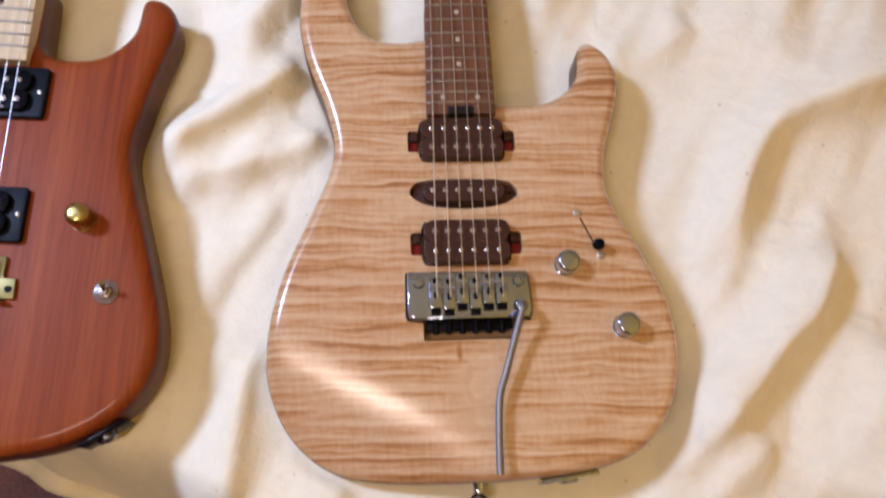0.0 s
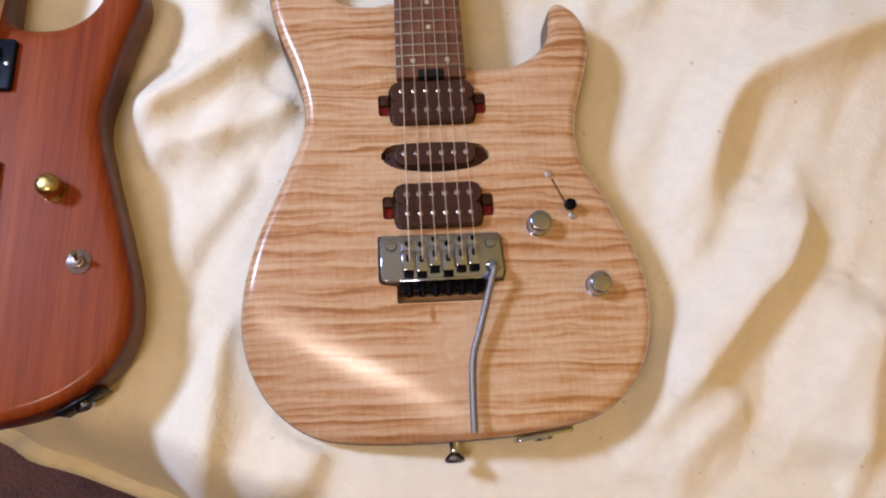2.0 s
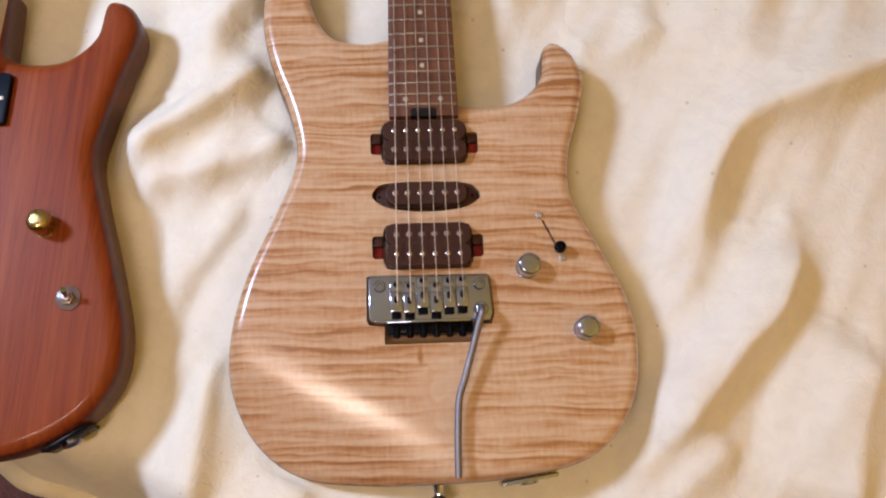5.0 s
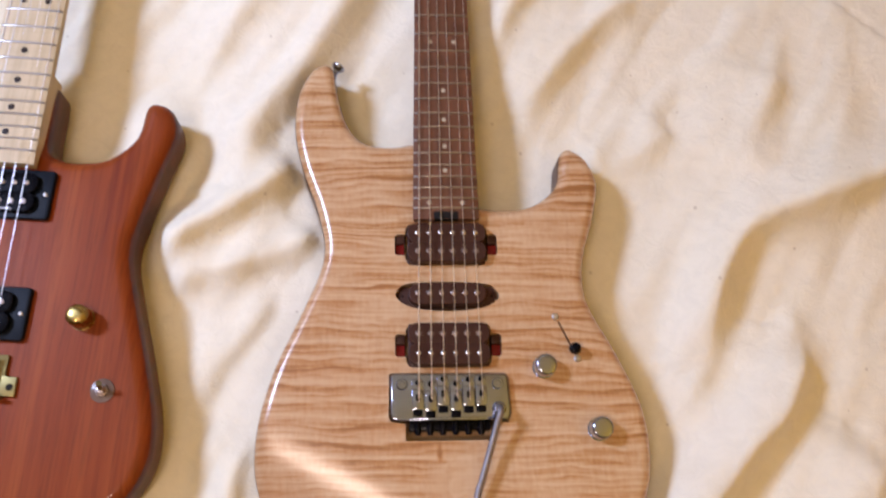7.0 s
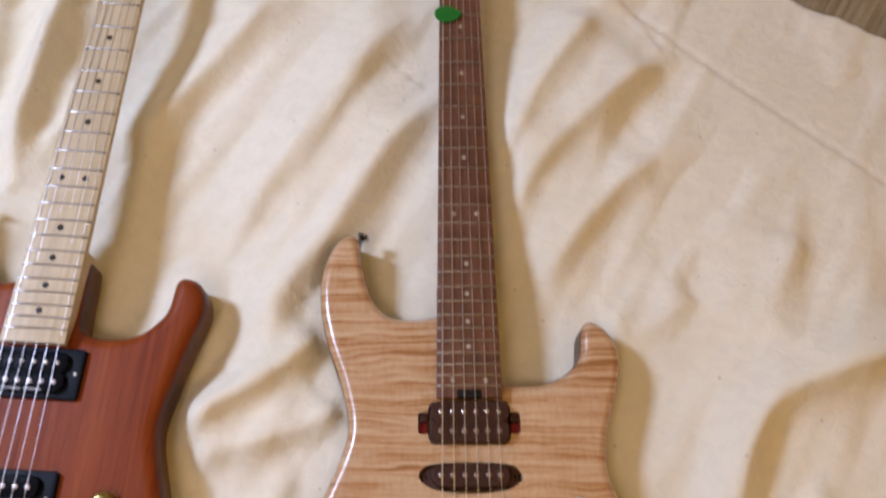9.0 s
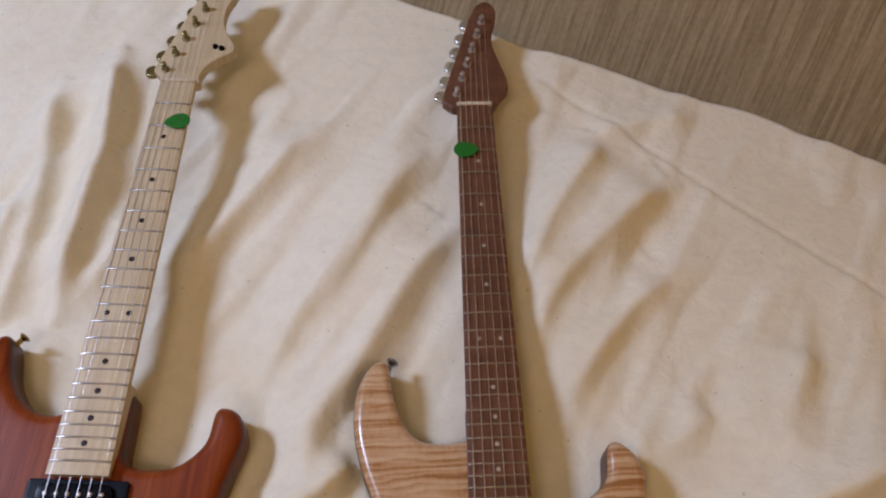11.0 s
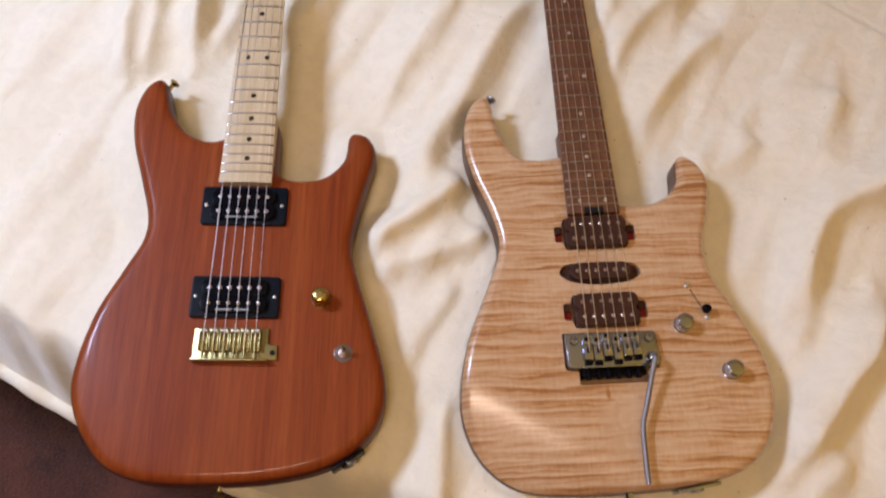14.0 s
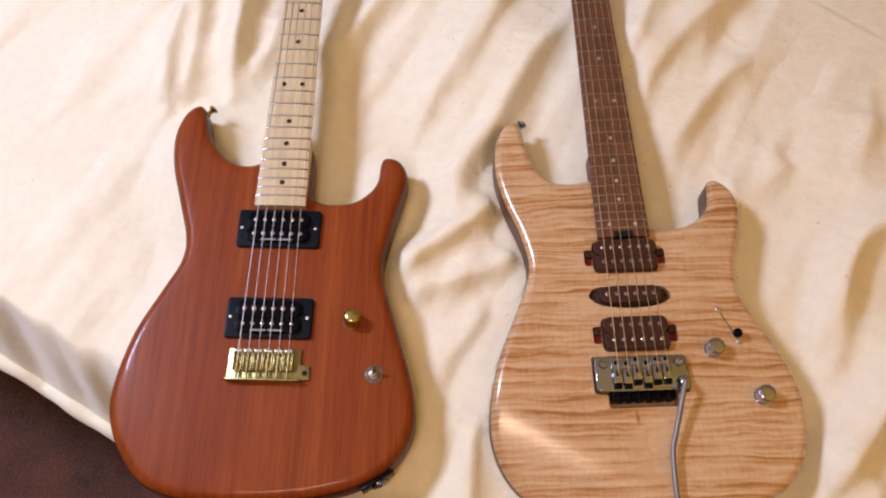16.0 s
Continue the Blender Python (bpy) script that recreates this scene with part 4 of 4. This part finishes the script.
def blanket_height(x, y):
    h = np.zeros(x.shape)
    for line, wide, high in FOLDS:
        line = [(p.x, p.y) for p in curve([(*p, 0) for p in line], 4)]
        d, side, along = to_line(x, y, line)
        fade = np.clip(np.minimum(along, 1 - along) * 5, 0, 1)
        fade = fade * fade * (3 - 2 * fade)
        w = np.where(side > 0, wide * 1.9, wide * 0.95)
        h += 2.05 * high * np.exp(-1.25 * (np.sqrt((d / w) ** 2 + 0.20) - 0.447)) * (0.25 + 0.75 * fade) * np.exp(-np.where((along <= 0) | (along >= 1), (d / wide) ** 2, 0))
    return h


def build_blanket():
    step = 0.0045
    sv, nv = np.arange(-1.25, 1.45, step), np.concatenate([(FRONT - 0.0205, FRONT - 0.0200, FRONT - 0.0180), np.arange(FRONT - 0.0140, BACK + 0.002, step)])
    S, N = np.meshgrid(sv, nv)
    c, d = math.cos(radians(BED_TURN)), math.sin(radians(BED_TURN))
    N += (N > 0.5) * (N - 0.5) / (BACK - 0.5) * (0.018 * np.exp(-((S - 0.07) / 0.17) ** 2) - 0.012 * np.exp(-((S + 0.30) / 0.10) ** 2) + 0.004 * np.sin(S * 31))
    # the front edge is drawn in towards the foot
    pulled = N + np.clip(-0.535 - S, 0, 0.25) * 0.115 * np.clip((FRONT + 0.08 - N) / 0.05, 0, 1)
    X, Y = S * c - pulled * d, S * d + pulled * c
    Z = blanket_height(X, Y)
    low = np.array([[noise.noise((x * 5, y * 5, 0.3)) for x in np.arange(-1.6, 1.9, 0.02)] for y in np.arange(-1.2, 1.5, 0.02)])
    ix, iy = np.clip(((X + 1.6) / 0.02), 0, low.shape[1] - 2), np.clip(((Y + 1.2) / 0.02), 0, low.shape[0] - 2)
    i0, j0 = iy.astype(int), ix.astype(int)
    fy, fx = iy - i0, ix - j0
    soft = (low[i0, j0] * (1 - fx) + low[i0, j0 + 1] * fx) * (1 - fy) + (low[i0 + 1, j0] * (1 - fx) + low[i0 + 1, j0 + 1] * fx) * fy
    Z += 0.005 * soft
    u, v = X * 0.86 - Y * 0.50, X * 0.50 + Y * 0.86
    waves = np.zeros(X.shape)
    for across, along, high, seed in ((12, 4, 0.0075, 8.0), (26, 7, 0.0068, 2.0), (48, 15, 0.0030, 5.0)):
        grid_u, grid_v = np.arange(-2.2, 2.2, 0.25 / across), np.arange(-2.2, 2.2, 0.25 / along)
        net = np.array([[noise.noise((p * across, q * along, seed)) for p in grid_u] for q in grid_v])
        a, b = (u + 2.2) * across / 0.25, (v + 2.2) * along / 0.25
        i, j = b.astype(int), a.astype(int)
        p, q = a - j, b - i
        p, q = p * p * (3 - 2 * p), q * q * (3 - 2 * q)
        waves += high * ((net[i, j] * (1 - p) + net[i, j + 1] * p) * (1 - q) + (net[i + 1, j] * (1 - p) + net[i + 1, j + 1] * p) * q)
    rough = np.clip((Y - 0.15) / 0.3, 0, 1)
    Z += waves * (0.85 + 0.30 * rough * rough * (3 - 2 * rough))
    # pressed flat under each guitar, rising a little round it
    for place, shape in ((maple, MAPLE_SHAPE), (mahogany, MAHOGANY_SHAPE)):
        ox, oy = place.matrix_world.translation.xy
        a = place.matrix_world.to_euler().z
        lx, ly = (X - ox) * math.cos(a) + (Y - oy) * math.sin(a), -(X - ox) * math.sin(a) + (Y - oy) * math.cos(a)
        ring = [(p.x, p.y) for p in curve([(*p, 0) for p in shape], 2, True)]
        d, _, _ = to_line(lx, ly, ring + ring[:1])
        d = np.where(inside(ring, lx, ly), -d, d)
        under = np.clip(1 - d / 0.012, 0, 1)
        under = under * under * (3 - 2 * under)
        bottom = place.matrix_world.translation.z + 0.001
        Z = Z * (1 - under) + np.minimum(Z, bottom) * under
        if bottom <= 0.008:
            rise = np.exp(-(np.maximum(d, 0) / 0.045) ** 2) * (d > -0.004) * (0.004 + 0.007 * np.clip(-lx / 0.04, 0, 1) * np.clip((ly + 0.12) / 0.06, 0, 1)) * np.clip((0.30 - ly) / 0.05, 0, 1)
            Z = np.maximum(Z, rise + 0.35 * np.maximum(Z, 0))
        if bottom > 0.008:
            lift = np.clip(1 - d / 0.06, 0, 1)
            Z = np.maximum(Z, bottom * lift * lift * (3 - 2 * lift) - 0.0005)
        if bottom > 0.008:
            Z -= 0.020 * np.exp(-((lx - 0.02) / 0.055) ** 2) * np.clip((ly - 0.42) / 0.12, 0, 1) * np.clip((0.74 - ly) / 0.10, 0, 1)
        neck = (ly > 0.2) & (ly < 0.86)
        roof = place.matrix_world.translation.z + T + 0.009 - 0.026 - np.where(ly > 0.64, 0.012, 0.0)
        mask = np.clip((0.050 - np.abs(lx)) / 0.02, 0, 1) * neck
        Z = Z * (1 - mask) + np.minimum(Z, roof - 0.004) * mask
    # rolled edges
    sway = 0.005 * np.sin(S * 9.0 + 1.0) + 0.0035 * np.sin(S * 37.0 + 2.0) + 0.0025 * np.sin(S * 83.0 + 40.0 * N)
    q = np.maximum(0.050 + sway - (N - FRONT), 0)
    Z -= np.where(q < 0.034, 2.9 * q * q / 0.068, 2.9 * (q - 0.017))
    Z += 0.0035 * np.sin(S * 62.0 + 55.0 * N + 2.5 * np.sin(S * 21.0)) * np.clip(q / 0.02, 0, 1) * np.clip((N - FRONT + 0.005) / 0.015, 0, 1)
    Z += 0.004 * np.exp(-((N - FRONT + 0.012) / 0.006) ** 2)
    Z[0], Z[1], Z[2] = Z[3] - 0.016, Z[3] - 0.007, Z[3] - 0.002
    d, side, _ = to_line(X, Y, [(0.10, 0.735), (0.218, 0.629), (0.308, 0.546), (0.376, 0.487), (0.467, 0.409), (0.80, 0.11)])
    Z += np.where(side > 0, -0.10 * d - 0.0025, 0) * np.clip((X - 0.12) / 0.08, 0, 1) - 0.003 * np.exp(-(d / 0.004) ** 2)
    me = bpy.data.meshes.new("blanket")
    rows, cols = Z.shape
    verts = np.stack([X, Y, Z], -1).reshape(-1, 3)
    k = np.arange(rows * cols).reshape(rows, cols)
    quads = np.stack([k[:-1, :-1], k[:-1, 1:], k[1:, 1:], k[1:, :-1]], -1).reshape(-1, 4)
    me.from_pydata(verts.tolist(), [], quads.tolist())
    me.materials.append(FLEECE)
    me.shade_smooth()
    ob = new("blanket", me)
    mod = ob.modifiers.new("thickness", "SOLIDIFY")
    mod.thickness, mod.offset = 0.003, -1
    tagged(ob, "creased cream fleece blanket spread over the bed", "blanket")
    edge = [(X[2, j], Y[2, j], Z[3, j] - 0.004 + 0.0012 * math.sin(j * 0.31) * math.sin(j * 0.083)) for j in range(0, cols, 3)]
    part("hem", tube(edge, [0.0100 + 0.0016 * math.sin(j * 0.9) * math.sin(j * 0.37) for j in range(len(edge))], 10), FLEECE, ob, "cream rolled hem")
    return ob


build_blanket()
bed = thing("bed", ROOM @ pose(0, 0, -0.50), "single bed with white mattress under a cream blanket", "bed")
part("mattress", box(-1.28, 1.50, FRONT + 0.036, BACK - 0.010, 0.25, 0.3800, 0.030, 4), TICKING, bed, "white quilted mattress")
part("piping", tube([(-1.26, FRONT + 0.042, 0.362), (1.48, FRONT + 0.042, 0.362)], 0.0050, 10), TICKING, bed)
part("bed_frame", box(-1.30, 1.52, FRONT + 0.040, BACK - 0.015, 0.12, 0.248, 0.008), TIMBER, bed, "dark timber bed frame")
for s_ in (-1.2, 1.4):
    for n_ in (FRONT + 0.08, BACK - 0.1):
        part("leg", lathe([(0.022, 0), (0.026, 0.02), (0.030, 0.125)], pose(s_, n_, 0.0), 16), TIMBER, bed)

# ---------------------------------------------------------------- room
def slab(name, x0, x1, y0, y1, z0, z1, mat):
    ob = part(name, box(x0, x1, y0, y1, z0, z1), mat, None, "", False)
    ob.matrix_world = ROOM
    return tagged(ob, kind="structure")


FLOOR, CEIL, S0, S1, N0, N1 = -0.50, 2.15, -1.82, 2.30, -2.30, 1.16
tagged(slab("floor", S0, S1, N0, N1, FLOOR - 0.1, FLOOR, CARPET), "worn reddish brown carpet", "floor")
tagged(slab("ceiling", S0 - 0.12, S1 + 0.12, N0 - 0.12, N1 + 0.12, CEIL, CEIL + 0.1, CEILING), "off white ceiling", "ceiling")
tagged(slab("wall_north", S0, S1, N1, N1 + 0.12, FLOOR, CEIL, PLASTER), "warm plain wall", "wall")
backrest = thing("backrest", ROOM @ pose(0.1, BACK + 0.005, -0.16, -42, 0, 0), "beige ribbed fabric backrest leaning behind the bed", "backrest")
part("cushion", box(-1.30, 1.40, 0.004, 0.075, -0.02, 0.58, 0.030, 4), RIBBED, backrest)
part("back_board", box(-1.30, 1.40, 0.076, 0.094, -0.06, 0.55, 0.004), TIMBER, backrest)
# wall out of view, dark so that little light bounces onto the bed's front
tagged(slab("wall_south", S0, S1, N0 - 0.12, N0, FLOOR, CEIL, DARK_WALL), "unseen wall kept dark brown to damp bounced light", "wall")
tagged(slab("wall_east", S1, S1 + 0.12, N0 - 0.12, N1 + 0.12, FLOOR, CEIL, PLASTER), "warm plain wall", "wall")
V0, V1 = WINDOW_Z - 0.60, WINDOW_Z + 0.50
W0, W1 = WINDOW_N - 0.30, WINDOW_N + 0.30
bm = box(S0 - 0.12, S0, N0 - 0.12, W0, FLOOR, CEIL)
add_box(bm, S0 - 0.12, S0, W1, N1 + 0.12, FLOOR, CEIL)
add_box(bm, S0 - 0.12, S0, W0, W1, FLOOR, V0)
add_box(bm, S0 - 0.12, S0, W0, W1, V1, CEIL)
ob = part("wall_west", bm, PLASTER, None, "", False)
ob.matrix_world = ROOM
tagged(ob, "warm plain wall with a window", "wall", kind="structure")
win = thing("window_1", ROOM @ pose(S0 - 0.06, WINDOW_N, V0), "white framed window letting in daylight", "window")
tagged(win, kind="structure")
for y0, y1, z0, z1 in ((-0.30, -0.26, 0, 1.10), (0.26, 0.30, 0, 1.10), (-0.259, 0.259, 0, 0.04), (-0.259, 0.259, 1.06, 1.10)):
    part("window_frame", box(-0.02, 0.02, y0, y1, z0, z1, 0.004), CEILING, win)
# added panel out of view, keeps outside light from the opening
part("closing_panel", box(0.022, 0.026, -0.30, 0.30, 0, 1.10), CEILING, win, "unseen pale panel added to block light from outside", False)

# ---- cable on the floor
def cable():
    pts = curve([(-0.86, -0.30, 0), (-0.866, -0.17, 0), (-0.869, -0.126, 0), (-0.875, -0.111, 0), (-0.893, -0.084, 0), (-0.93, -0.058, 0), (-1.02, -0.03, 0)], 8)
    ob = part("cable", tube([(p.x, p.y, FLOOR + 0.005) for p in pts], 0.0045, 10), RUBBER)
    tagged(ob, "black cable lying on the carpet", "cable")


cable()
